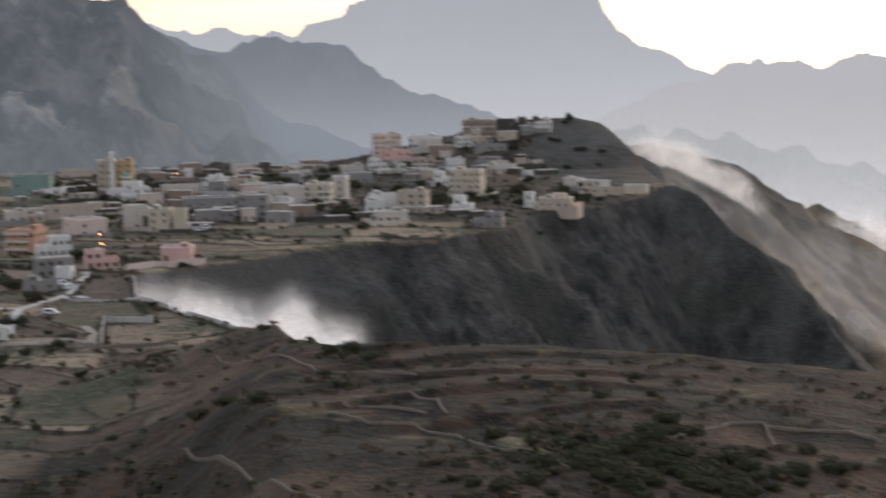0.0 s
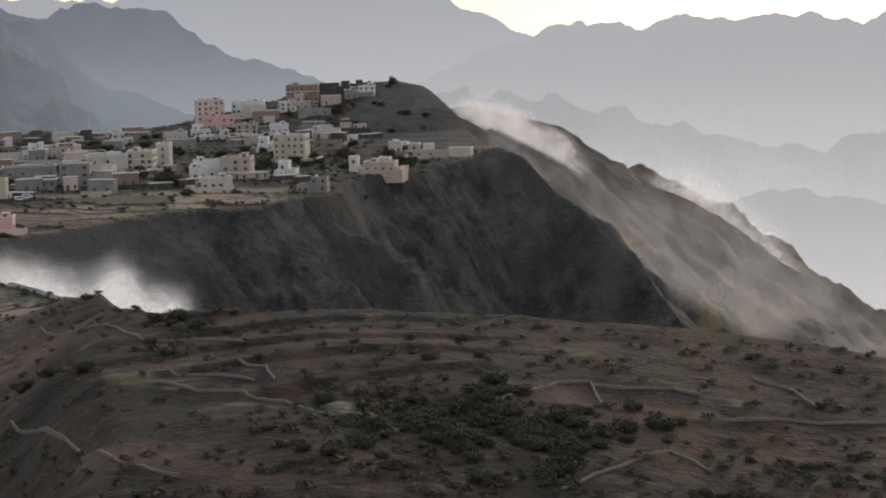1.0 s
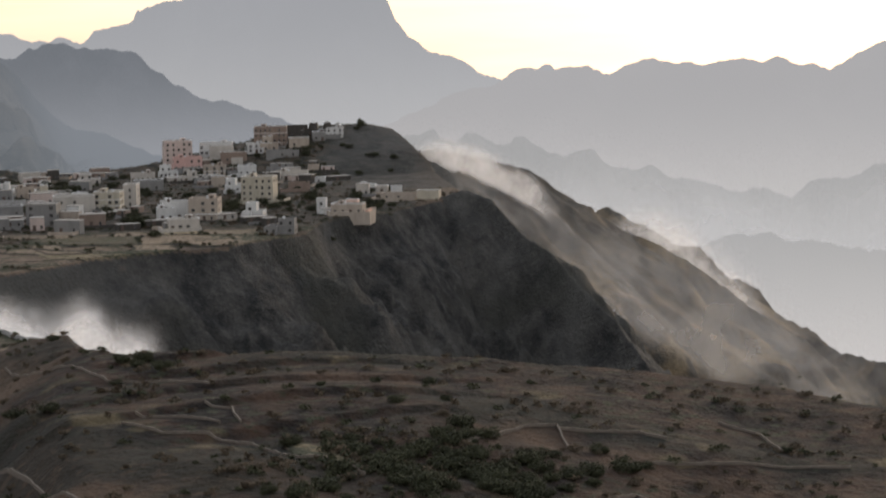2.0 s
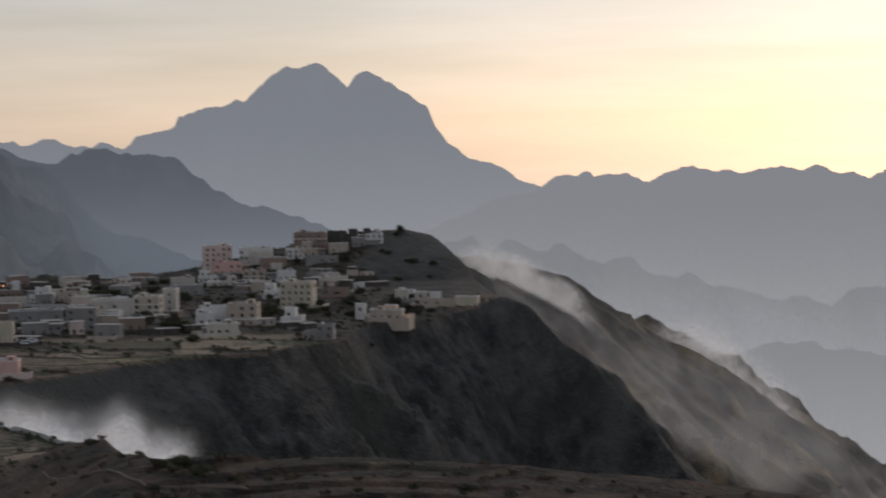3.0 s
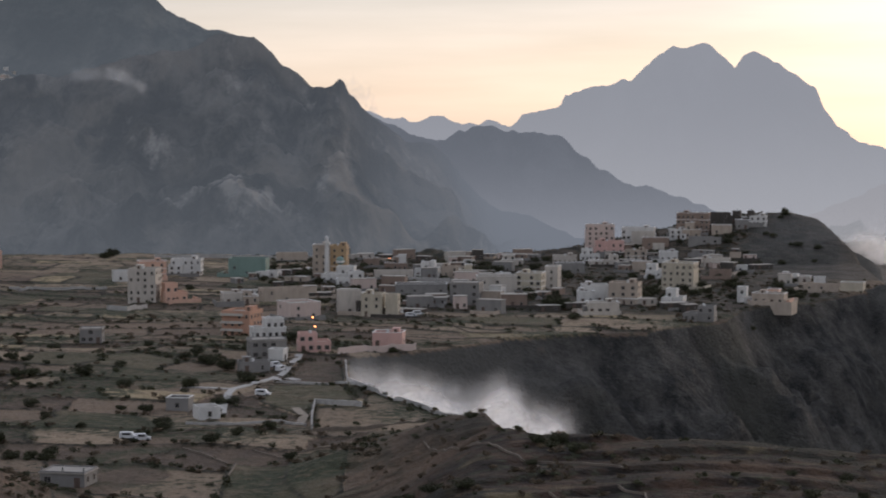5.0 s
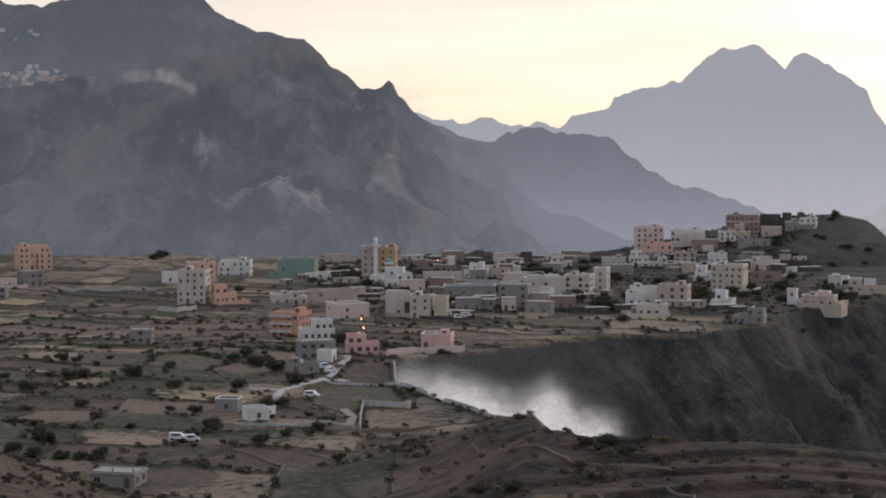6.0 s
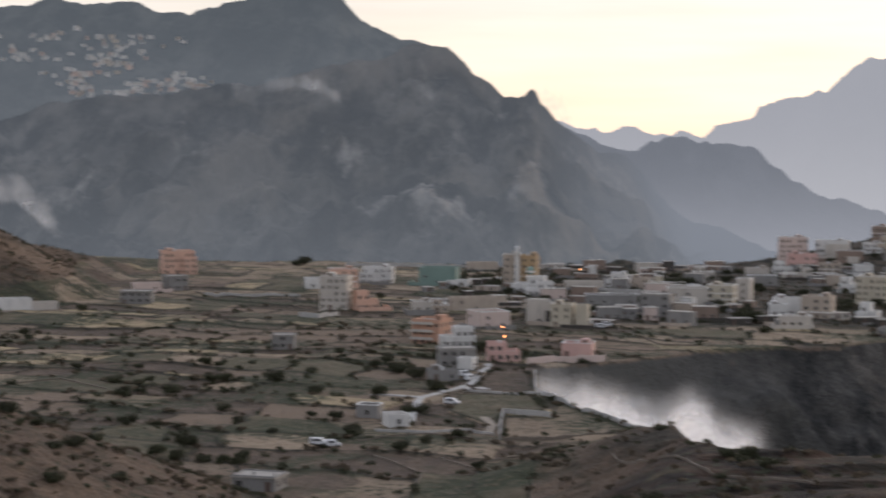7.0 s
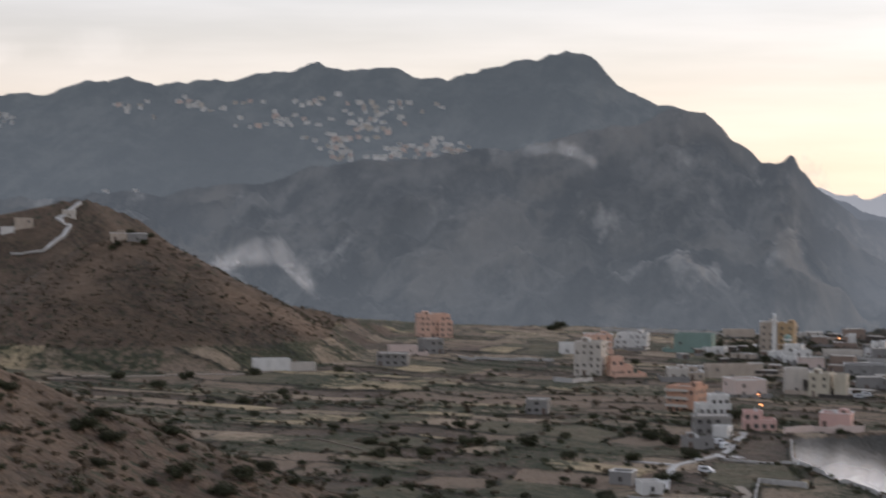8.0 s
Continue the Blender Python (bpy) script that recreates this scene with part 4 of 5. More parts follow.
def minaret(az, r, h):
    px, py = place(az, r)
    ob = new("minaret")
    ob.matrix_basis = pose(px, py, height_at(px, py), 0, 0, az)
    tagged(ob, "slender white minaret with a gallery beside tan tower block", "minaret")

    def ring(r1, r2, z0, z1, seg=12):
        bm = bmesh.new()
        bmesh.ops.create_cone(bm, cap_ends=True, segments=seg, radius1=r1, radius2=r2, depth=z1 - z0, matrix=Matrix.Translation((0, 0, (z0 + z1) / 2)))
        return bm
    part("shaft", ring(1.25, 1.05, -3, h * 0.78), WALLS["white"], ob)
    part("gallery", ring(1.2, 1.75, h * 0.78, h * 0.80 + 0.5), TRIM, ob)
    part("lantern", ring(0.85, 0.8, h * 0.80 + 0.5, h * 0.92), WALLS["white"], ob)
    bm = bmesh.new()
    bmesh.ops.create_uvsphere(bm, u_segments=12, v_segments=8, radius=1.0, matrix=pose(0, 0, h * 0.92 + 0.1) @ Matrix.Diagonal((1, 1, 1.25, 1)))
    part("cap", bm, TANK, ob, "pale pointed cap")
    part("finial", ring(0.08, 0.02, h * 0.92 + 1.2, h + 0.8, 6), METAL, ob)


minaret(9.0, 1040, 22.5)


def dome(az, r, z):
    px, py = place(az, r)
    ob = new("mosque_dome")
    ob.matrix_basis = pose(px, py, z)
    tagged(ob, "small green dome on the white mosque roof", "dome")
    bm = bmesh.new()
    bmesh.ops.create_cone(bm, cap_ends=True, segments=16, radius1=2.2, radius2=2.2, depth=0.9, matrix=Matrix.Translation((0, 0, 0.45)))
    part("drum", bm, WALLS["white"], ob)
    bm = bmesh.new()
    bmesh.ops.create_uvsphere(bm, u_segments=16, v_segments=10, radius=2.1, matrix=Matrix.Translation((0, 0, 0.9)))
    part("shell", bm, WALLS["teal"], ob)


LAMP_GLOW = Mat("lit_lamp")
LAMP_GLOW.bsdf.inputs["Emission Color"].default_value = (1.0, 0.30, 0.07, 1)
LAMP_GLOW.bsdf.inputs["Emission Strength"].default_value = 7.0


def wall_lamp(az, r, up):
    px, py = place(az, r)
    ob = new("wall_lamp")
    ob.matrix_basis = pose(px, py, height_at(px, py) + up, 0, 0, az)
    tagged(ob, "lit orange lamp on a slim metal pole", "lamp", "village lamps")
    part("pole", solid((-0.06, 0.06, -0.06, 0.06, -up - 0.5, 0.1), (-0.05, 0.05, -0.6, 0.06, 0.1, 0.2)), METAL, ob)
    bm = bmesh.new()
    bmesh.ops.create_icosphere(bm, subdivisions=2, radius=0.28, matrix=Matrix.Translation((0, -0.6, -0.15)))
    part("bulb", bm, LAMP_GLOW.m, ob)


def sample(points, step):
    out = []
    pts = [place(*p) for p in points]
    for a, b in zip(pts, pts[1:]):
        n = max(1, int(math.hypot(b[0] - a[0], b[1] - a[1]) / step))
        out += [(a[0] + (b[0] - a[0]) * k / n, a[1] + (b[1] - a[1]) * k / n) for k in range(n)]
    return np.array(out + [pts[-1]])


def strip(name, points, offsets, material, step, jitter=0.0):
    """A long body swept over the ground along points; offsets are (sideways, height) corners of its section."""
    p = sample(points, step)
    z = surface(p[:, 0], p[:, 1])[0]
    d = np.gradient(p, axis=0)
    d /= np.hypot(d[:, 0], d[:, 1])[:, None] + 1e-9
    nrm = np.stack([-d[:, 1], d[:, 0]], -1)
    bend = fbm(p[:, 0], p[:, 1], 9, 2, 77)[:, None] * nrm * (1.3 if jitter > 0.1 else 0)
    bm = bmesh.new()
    rings = []
    for k in range(len(p)):
        j = 1 + jitter * RNG.uniform(-1, 1)
        rings.append([bm.verts.new((p[k, 0] + bend[k, 0] + nrm[k, 0] * s, p[k, 1] + bend[k, 1] + nrm[k, 1] * s, z[k] + (u * j if u > 0 else u))) for s, u in offsets])
    n = len(offsets)
    for a, b in zip(rings, rings[1:]):
        for i in range(n):
            bm.faces.new((a[i], a[(i + 1) % n], b[(i + 1) % n], b[i]))
    bm.faces.new(rings[0][::-1])
    bm.faces.new(rings[-1])
    bmesh.ops.recalc_face_normals(bm, faces=bm.faces)
    return part(name, bm, material)


def wall_run(points, h, t, material, label):
    ob = strip("field_wall" if material == STONE else "boundary_wall", points, ((-t / 2, -1.2), (t / 2, -1.2), (t / 2 * 0.75, h), (-t / 2 * 0.75, h)), material, 1.4, 0.3 if material == STONE else 0.05)
    return tagged(ob, label, "wall", "field walls" if material == STONE else "")


def track_run(points, w, material, label):
    ob = strip("track", points, ((-w / 2, -1.0), (w / 2, -1.0), (w / 2, 0.35), (-w / 2, 0.35)), material, 3.0)
    return tagged(ob, label, "track", kind="structure")



def outbuildings():
    """Low sheds, half-built rooms and yard walls that fill the gaps between the houses."""
    k = 0
    while k < 120:
        a = RNG.uniform(-4.2, 11.5)
        r = RNG.uniform(860, 1215)
        x, y = place(a, r)
        if fbm(np.array([x]), np.array([y]), 80, 2, 96)[0] < -0.05 or height_at(x, y) < -3:
            continue
        k += 1
        w, d, h = RNG.uniform(4, 12), RNG.uniform(4, 7), RNG.choice((2.6, 3.0, 3.4, 5.6))
        col = RNG.choice(("grey", "grey", "brown", "tan", "cream", "stone", "white", "stone", "brown", "palepink"))
        ob = new("outbuilding")
        ob.matrix_basis = pose(x, y, height_at(x, y) - 0.3, 0, 0, a + RNG.uniform(-30, 30))
        tagged(ob, f"low {NAMES[col]} outbuilding between village houses", "shed", "village outbuildings")
        part("wall", solid((-w / 2, w / 2, -d / 2, d / 2, -4, h)), WALLS[col], ob)
        part("roof", solid((-w / 2 - 0.2, w / 2 + 0.2, -d / 2 - 0.2, d / 2 + 0.2, h, h + 0.18)), ROOF, ob)
        again("door", DOOR, ob, pose(RNG.uniform(-w / 3, 0), -d / 2, 0.3))
        add_window(ob, w * 0.28, -d / 2, 1.1, 0, 0.9)
        if RNG.random() < 0.6:
            e, f = w * RNG.uniform(0.8, 1.6), d * RNG.uniform(0.9, 1.5)
            part("yard_wall", solid((-w / 2, -w / 2 + e, -d / 2 - f, -d / 2 - f + 0.25, -4, 1.6), (-w / 2 + e - 0.25, -w / 2 + e, -d / 2 - f + 0.25, -d / 2, -4, 1.6)), WALLS[RNG.choice(("stone", "grey", "tan"))], ob)


outbuildings()
TYRE = plain("black_tyre", (0.02, 0.02, 0.02), 0.9)
PAINT = plain("white_car_paint", (0.7, 0.7, 0.7), 0.35)


def van(az, r, turn, length=4.6, tall=1.9, label="white parked van on a dirt track"):
    px, py = place(az, r)
    ob = new("van")
    ob.matrix_basis = pose(px, py, height_at(px, py) + 0.15, 0, 0, az + turn)
    tagged(ob, label, "vehicle", "parked vehicles")
    hl = length / 2
    bm = bmesh.new()
    side = ((-hl, 0.4), (hl, 0.4), (hl, 0.95), (hl * 0.62, 1.1), (hl * 0.38, tall), (-hl * 0.96, tall), (-hl, 1.0))
    a = [bm.verts.new((x, -0.85, z)) for x, z in side]
    b = [bm.verts.new((x, 0.85, z)) for x, z in side]
    n = len(side)
    bm.faces.new(a[::-1])
    bm.faces.new(b)
    for i in range(n):
        bm.faces.new((a[i], a[(i + 1) % n], b[(i + 1) % n], b[i]))
    bmesh.ops.recalc_face_normals(bm, faces=bm.faces)
    part("body", bm, PAINT, ob)
    for s in (-1, 1):
        part("side_window", solid((-hl * 0.7, hl * 0.3, s * 0.86 - 0.01, s * 0.86 + 0.01, tall * 0.62, tall * 0.9)), GLASS, ob)
        for x in (-hl * 0.62, hl * 0.62):
            bm = bmesh.new()
            bmesh.ops.create_cone(bm, cap_ends=True, segments=14, radius1=0.36, radius2=0.36, depth=0.24, matrix=pose(x, s * 0.78, 0.36, 90))
            part("wheel", bm, TYRE, ob)


van(14.10, 540, 5)
van(14.46, 539, -10)
van(6.69, 855, 5)
van(6.50, 855, 0)
van(10.78, 620, -20)
van(10.28, 680, 60)
van(10.43, 688, 40)
van(11.52, 837, 0)
van(11.05, 836, 0)
dome(8.63, 1026, height_at(*place(8.63, 1021)) + 9.45)
wall_lamp(3.16, 974, 1.5)
wall_lamp(-1.32, 1196, 1.5)
wall_lamp(5.32, 1158, 2)
wall_lamp(7.28, 1156, 2)
wall_lamp(9.34, 800, 2.5)
wall_lamp(9.40, 836, 2)
wall_run([(-6.27, 312), (-7.30, 326), (-7.86, 332), (-8.81, 335), (-9.11, 322)], 0.42, 0.36, STONE, "dry stone field wall of rough brown stones")
wall_run([(-8.80, 333), (-9.67, 334), (-11.08, 337), (-11.85, 333)], 0.42, 0.36, STONE, "dry stone field wall of rough brown stones")
wall_run([(-13.26, 357), (-14.33, 353), (-15.02, 338)], 0.42, 0.36, STONE, "dry stone field wall of rough brown stones")
wall_run([(-11.30, 317), (-12.78, 320), (-14.33, 325), (-16.88, 331)], 0.42, 0.36, STONE, "dry stone field wall of rough brown stones")
wall_run([(7.57, 357), (6.21, 327), (5.16, 294), (4.41, 277), (2.71, 266)], 0.42, 0.36, STONE, "dry stone field wall of rough brown stones")
wall_run([(3.22, 332), (2.14, 324), (0.89, 323), (-0.35, 317), (-1.05, 304)], 0.42, 0.36, STONE, "dry stone field wall of rough brown stones")
wall_run([(-8.04, 265), (-9.63, 280), (-10.98, 295), (-12.14, 286)], 0.42, 0.36, STONE, "dry stone field wall of rough brown stones")
wall_run([(2.89, 338), (1.81, 335), (0.56, 329)], 0.42, 0.36, STONE, "dry stone field wall of rough brown stones")
wall_run([(1.01, 344), (0.24, 339), (-0.06, 329)], 0.42, 0.36, STONE, "dry stone field wall of rough brown stones")
wall_run([(6.37, 455), (3.62, 377), (0.84, 365)], 0.42, 0.36, STONE, "dry stone field wall of rough brown stones")
wall_run([(-1.13, 304), (-2.38, 300), (-3.40, 291)], 0.42, 0.36, STONE, "dry stone field wall of rough brown stones")
wall_run([(-2.29, 938), (-2.63, 909), (-3.00, 911), (-3.90, 935)], 2.2, 0.3, WALLS["tan"], "tan yard wall on the cliff rim")
wall_run([(15.00, 891), (14.46, 883), (13.92, 902)], 2.0, 0.3, PALE, "pale compound wall below the apartment building")
wall_run([(7.23, 1003), (7.00, 1034), (6.53, 1020), (5.60, 1013)], 2.4, 0.3, PALE, "curved pale compound wall in the village")
wall_run([(13.01, 527), (12.47, 518), (11.54, 497), (11.85, 472)], 0.42, 0.36, STONE, "dry stone field wall of rough brown stones")
wall_run([(13.40, 551), (11.53, 560), (10.28, 554)], 0.42, 0.36, STONE, "dry stone field wall of rough brown stones")
wall_run([(11.07, 522), (10.29, 508), (8.41, 499)], 0.42, 0.36, STONE, "dry stone field wall of rough brown stones")
wall_run([(6.53, 870), (4.97, 786), (3.88, 784)], 0.42, 0.36, STONE, "dry stone field wall of rough brown stones")
wall_run([(8.87, 871), (6.69, 838), (5.29, 849)], 0.42, 0.36, STONE, "dry stone field wall of rough brown stones")
wall_run([(20.07, 956), (18.57, 995), (16.90, 1038)], 0.42, 0.36, STONE, "dry stone field wall of rough brown stones")
wall_run([(23.52, 671), (21.51, 688), (20.26, 658)], 0.42, 0.36, STONE, "dry stone field wall of rough brown stones")
wall_run([(20.28, 943), (18.41, 910), (16.23, 920)], 0.42, 0.36, STONE, "dry stone field wall of rough brown stones")
wall_run([(8.5, 702), (8.46, 648), (7.95, 633), (7.1, 605), (6.2, 583), (5.2, 557)], 1.2, 0.5, PALE, "pale boundary wall winding along the gorge edge")
wall_run([(8.7, 722), (7.9, 731), (6.55, 735)], 2.4, 0.3, WALLS["palepink"], "pale pink compound wall round the pink house")
wall_run([(8.06, 592), (9.35, 599), (9.44, 579), (9.44, 552)], 1.5, 0.5, PALE, "whitewashed corner of a field boundary wall")
wall_run([(9.44, 550), (7.8, 549), (6.3, 553), (5.3, 555)], 0.9, 0.5, STONE, "dry stone field wall of rough brown stones")
wall_run([(10.48, 651), (9.4, 645), (8.46, 642)], 0.7, 0.6, PALE, "low pale kerb wall beside the levelled plot")
wall_run([(12.9, 566), (11.6, 561), (10.3, 566), (9.6, 560)], 0.7, 0.4, PALE, "low pale kerb wall beside a field path")
wall_run([(13.7, 1196), (12.6, 1204), (11.4, 1204), (10.2, 1200), (9.3, 1196)], 2.0, 0.5, PALE, "long pale wall along the plateau edge")
wall_run([(17.6, 1010), (16.2, 1000), (15.0, 1005)], 1.2, 0.4, PALE, "low pale wall between the high fields")
track_run([(11.9, 585), (11.88, 602), (11.72, 625), (11.6, 634), (11.17, 642), (10.5, 660), (10.24, 672), (9.95, 700), (9.77, 722)], 2.3, PALE, "pale concrete lane climbing to the pink house")
track_run([(13.0, 641), (12.4, 638), (11.7, 634)], 2.0, PALE, "pale concrete lane between the fields")
track_run([(10.45, 656), (10.1, 657), (9.85, 659)], 5.0, PALE, "pale concrete slab beside the levelled plot")
track_run([(9.8, 560), (9.65, 575), (9.9, 590)], 2.5, TRACK, "dusty pale dirt track between the fields")
track_run([(28.87, 910), (27.82, 913), (26.30, 914), (24.31, 923), (22.76, 935)], 3.5, TRACK, "dusty pale dirt track between the fields")
track_run([(29.77, 1363), (28.95, 1359), (28.43, 1371), (28.25, 1381), (28.52, 1385), (28.20, 1397), (27.98, 1405)], 5.0, PALE, "pale winding road up to the hilltop houses")
track_run([(10.19, 1044), (9.88, 1098), (9.49, 1117), (9.34, 1073)], 4.0, PALE, "pale concrete lane between village houses")


# ---- trees and scrub ----


def leaf_mass(seed, lobes, count, leaf, flat=0.75):
    """A crown of many small leaf sprays round a few uneven lobes, within about one metre of the middle."""
    rg = random.Random(seed)
    verts, faces = [], []
    cs = [Vector((rg.uniform(-0.55, 0.55), rg.uniform(-0.55, 0.55), rg.uniform(0.15, 0.75))) for _ in range(lobes)]
    rs = [rg.uniform(0.28, 0.55) for _ in range(lobes)]
    for _ in range(count):
        i = rg.randrange(lobes)
        d = Vector((rg.gauss(0, 1), rg.gauss(0, 1), rg.gauss(0, 1))).normalized()
        c = cs[i] + d * rs[i] * (0.55 + 0.5 * rg.random())
        c.z = max(0.02, c.z * flat)
        u = Vector((rg.gauss(0, 1), rg.gauss(0, 1), rg.gauss(0, 1))).normalized()
        v = u.cross(d if abs(u.dot(d)) < 0.95 else Vector((1, 0, 0))).normalized()
        s = leaf * rg.uniform(0.6, 1.4)
        k = len(verts)
        verts += [c - u * s, c - v * s * 0.6, c + u * s, c + v * s * 0.6]
        faces.append((k, k + 1, k + 2, k + 3))
    return verts, faces


def crown_mesh(name, material, *args):
    me = bpy.data.meshes.new(name)
    v, f = leaf_mass(*args)
    me.from_pydata([tuple(p) for p in v], [], f)
    me.materials.append(material)
    return me


def stem_mesh(name, h, r0, limbs, seed):
    rg = random.Random(seed)
    bm = bmesh.new()

    def limb(a, b, ra, rb):
        d = b - a
        m = Matrix.Translation((a + b) / 2) @ d.to_track_quat("Z", "Y").to_matrix().to_4x4()
        bmesh.ops.create_cone(bm, cap_ends=True, segments=6, radius1=ra, radius2=rb, depth=d.length, matrix=m)
    top = Vector((rg.uniform(-0.06, 0.06), rg.uniform(-0.06, 0.06), h))
    limb(Vector((0, 0, -0.2)), top, r0, r0 * 0.6)
    for _ in range(limbs):
        a = Vector((0, 0, h * rg.uniform(0.3, 0.95)))
        limb(a, a + Vector((rg.uniform(-0.5, 0.5), rg.uniform(-0.5, 0.5), rg.uniform(0.2, 0.5))), r0 * 0.5, r0 * 0.15)
    me = bpy.data.meshes.new(name)
    bm.to_mesh(me)
    bm.free()
    me.materials.append(BARK)
    return me


CROWNS = [crown_mesh("crown", LEAF_DARK, 100 + k, 9 + k, 1300, 0.062) for k in range(4)]
DRY_CROWNS = [crown_mesh("crown", LEAF_DRY, 200 + k, 5 + k, 600, 0.06, 0.6) for k in range(3)]
STEMS = [stem_mesh("stem", 0.35, 0.05, 4, 300 + k) for k in range(3)]
TREE_STEM = stem_mesh("trunk", 0.9, 0.07, 6, 333)


def shrub(x, y, size, dry, turn):
    ob = new("shrub")
    ob.matrix_basis = pose(x, y, height_at(x, y) - 0.05, 0, 0, turn) @ Matrix.Diagonal((size, size, size * 0.9, 1))
    k = RNG.randrange(3)
    again("stem", STEMS[k], ob, Matrix())
    again("crown", DRY_CROWNS[k] if dry else CROWNS[RNG.randrange(4)], ob, Matrix())
    tagged(ob, "dry brown thorny shrub on the hillside" if dry else "dark green bushy shrub on dry terraces", "shrub", "hillside shrubs")


def tree(az, r, size, tall=1.0, label="dark leafy tree among the village houses"):
    x, y = place(az, r)
    ob = new("tree")
    ob.matrix_basis = pose(x, y, height_at(x, y), 0, 0, RNG.uniform(0, 360)) @ Matrix.Diagonal((size, size, size * tall, 1))
    again("trunk", TREE_STEM, ob, Matrix())
    again("crown", CROWNS[RNG.randrange(4)], ob, pose(0, 0, 0.12) @ Matrix.Diagonal((1.15, 1.15, 1.1, 1)))
    tagged(ob, label, "tree", "village trees")


def bush(az, r, size):
    x, y = place(az, r)
    ob = new("bush")
    ob.matrix_basis = pose(x, y, height_at(x, y) - 0.1, 0, 0, RNG.uniform(0, 360)) @ Matrix.Diagonal((size * 1.3, size * 1.3, size * 1.1, 1))
    again("stem", STEMS[0], ob, Matrix())
    again("crown", CROWNS[RNG.randrange(4)], ob, Matrix())
    tagged(ob, "broad dark green bush on the near hillside", "bush", "near hill bushes")


tree(2.49, 885, 5.5, 1.0)
tree(2.73, 894, 4, 1.0)
tree(4.59, 1074, 5, 1.0)
tree(4.90, 1080, 4, 1.0)
tree(4.33, 1074, 4.5, 1.0)
tree(0.04, 959, 4.5, 1.0)
tree(0.19, 930, 4, 1.0)
tree(-1.26, 992, 3.5, 1.0)
tree(-2.09, 1000, 5, 1.0)
tree(-1.86, 1056, 4, 1.0)
tree(-1.40, 1132, 4, 1.0)
tree(-2.39, 1059, 3.5, 1.0)
tree(14.83, 1211, 5, 1.0, "dark tree at the plateau edge")
tree(15.06, 1203, 4, 1.0)
tree(9.65, 1044, 5, 1.0)
tree(9.96, 1027, 4, 1.0)
tree(9.50, 871, 3, 1.0)
tree(10.04, 766, 4, 1.0)
tree(8.25, 978, 3, 1.0)
tree(12.76, 981, 3, 1.0)
tree(2.96, 1159, 3, 1.0)
tree(3.27, 1151, 3, 1.0)
tree(0.96, 1166, 3, 1.0)
tree(2.18, 838, 3, 1.0)
for hill_az in (26.05, 26.25, 26.6, 26.95, 27.1):
    tree(hill_az, 1036 + 6 * math.sin(hill_az * 9), 2.4, 1.2, "dark tree beside the hilltop houses")
tree(-3.54, 1240, 3.2, 1.6, "lone round-crowned tree on the hilltop")
tree(-3.42, 1236, 2.2, 1.0)
tree(18.09, 539, 3.6, 1.2, "dark green tree among the fields")
tree(18.90, 526, 3, 1, "dark green tree among the fields")
tree(17.64, 518, 2.6, 1.0)
tree(17.11, 517, 2.6, 1.0)
tree(16.57, 522, 2.6, 1.0)
tree(18.32, 519, 2.6, 1.0)
tree(15.71, 673, 4, 1.0)
tree(17.01, 673, 3.5, 1.0)
tree(18.53, 650, 3.5, 1.0)
tree(17.39, 677, 3.2, 1.0)
tree(12.77, 640, 3.5, 1.0)
tree(12.30, 698, 4, 1.0)
tree(11.84, 683, 4, 1.0)
tree(12.92, 715, 3, 1.0)
tree(11.22, 651, 4, 1.0)
tree(13.56, 562, 3, 1.0)
tree(10.60, 554, 2.5, 1.0)
tree(17.61, 722, 3, 1.0)
tree(19.81, 641, 3.5, 1.0)
tree(19.67, 581, 3, 1.0)
bush(-10.72, 310, 2.6)
bush(-4.92, 307, 2.6)
bush(-4.44, 304, 2.4)
bush(-3.80, 296, 2.4)
bush(-5.70, 298, 2.8)
bush(-6.50, 305, 2.4)
bush(-7.12, 297, 2.8)
bush(-5.21, 283, 2.8)
bush(-7.90, 284, 2.6)
bush(-6.20, 317, 2.0)
bush(-2.36, 279, 2.4)
bush(-1.56, 273, 2.4)
bush(-8.05, 273, 2.6)
bush(-4.33, 342, 1.6)
bush(-9.17, 298, 2.2)
bush(6.90, 379, 2.2)
bush(6.15, 361, 2.2)
bush(5.23, 352, 2.0)
bush(3.21, 396, 1.8)
bush(2.06, 384, 2)
bush(2.68, 396, 2.2)
bush(-14.49, 1204, 2.0)
bush(-14.95, 1204, 2)
bush(-15.49, 1270, 2)
tree(23.52, 389, 3, 1.0)
tree(25.21, 375, 3, 1.0)
tree(25.84, 857, 4, 1.0)
tree(23.22, 918, 4, 1.0)
tree(25.07, 900, 4, 1.0)
tree(26.90, 901, 4, 1.0)
tree(20.90, 928, 3, 1.0)
tree(23.53, 812, 3.5, 1.0)
tree(22.45, 844, 3, 1.0)
tree(24.16, 771, 2.2, 0.75, "dark green tree among the dry fields")
tree(27.07, 381, 2.9, 0.94, "dark green tree among the dry fields")
tree(14.65, 696, 2.4, 0.78, "dark green tree among the dry fields")
tree(25.25, 774, 1.9, 0.98, "dark green tree among the dry fields")
tree(13.48, 558, 2.7, 0.76, "dark green tree among the dry fields")
tree(22.90, 408, 2.6, 0.96, "dark green tree among the dry fields")
tree(12.52, 737, 2.4, 0.9, "dark green tree among the dry fields")
tree(19.39, 720, 2.3, 0.73, "dark green tree among the dry fields")
tree(11.51, 545, 2.4, 0.79, "dark green tree among the dry fields")
tree(11.99, 604, 2.8, 0.95, "dark green tree among the dry fields")
tree(19.36, 653, 2.4, 0.83, "dark green tree among the dry fields")
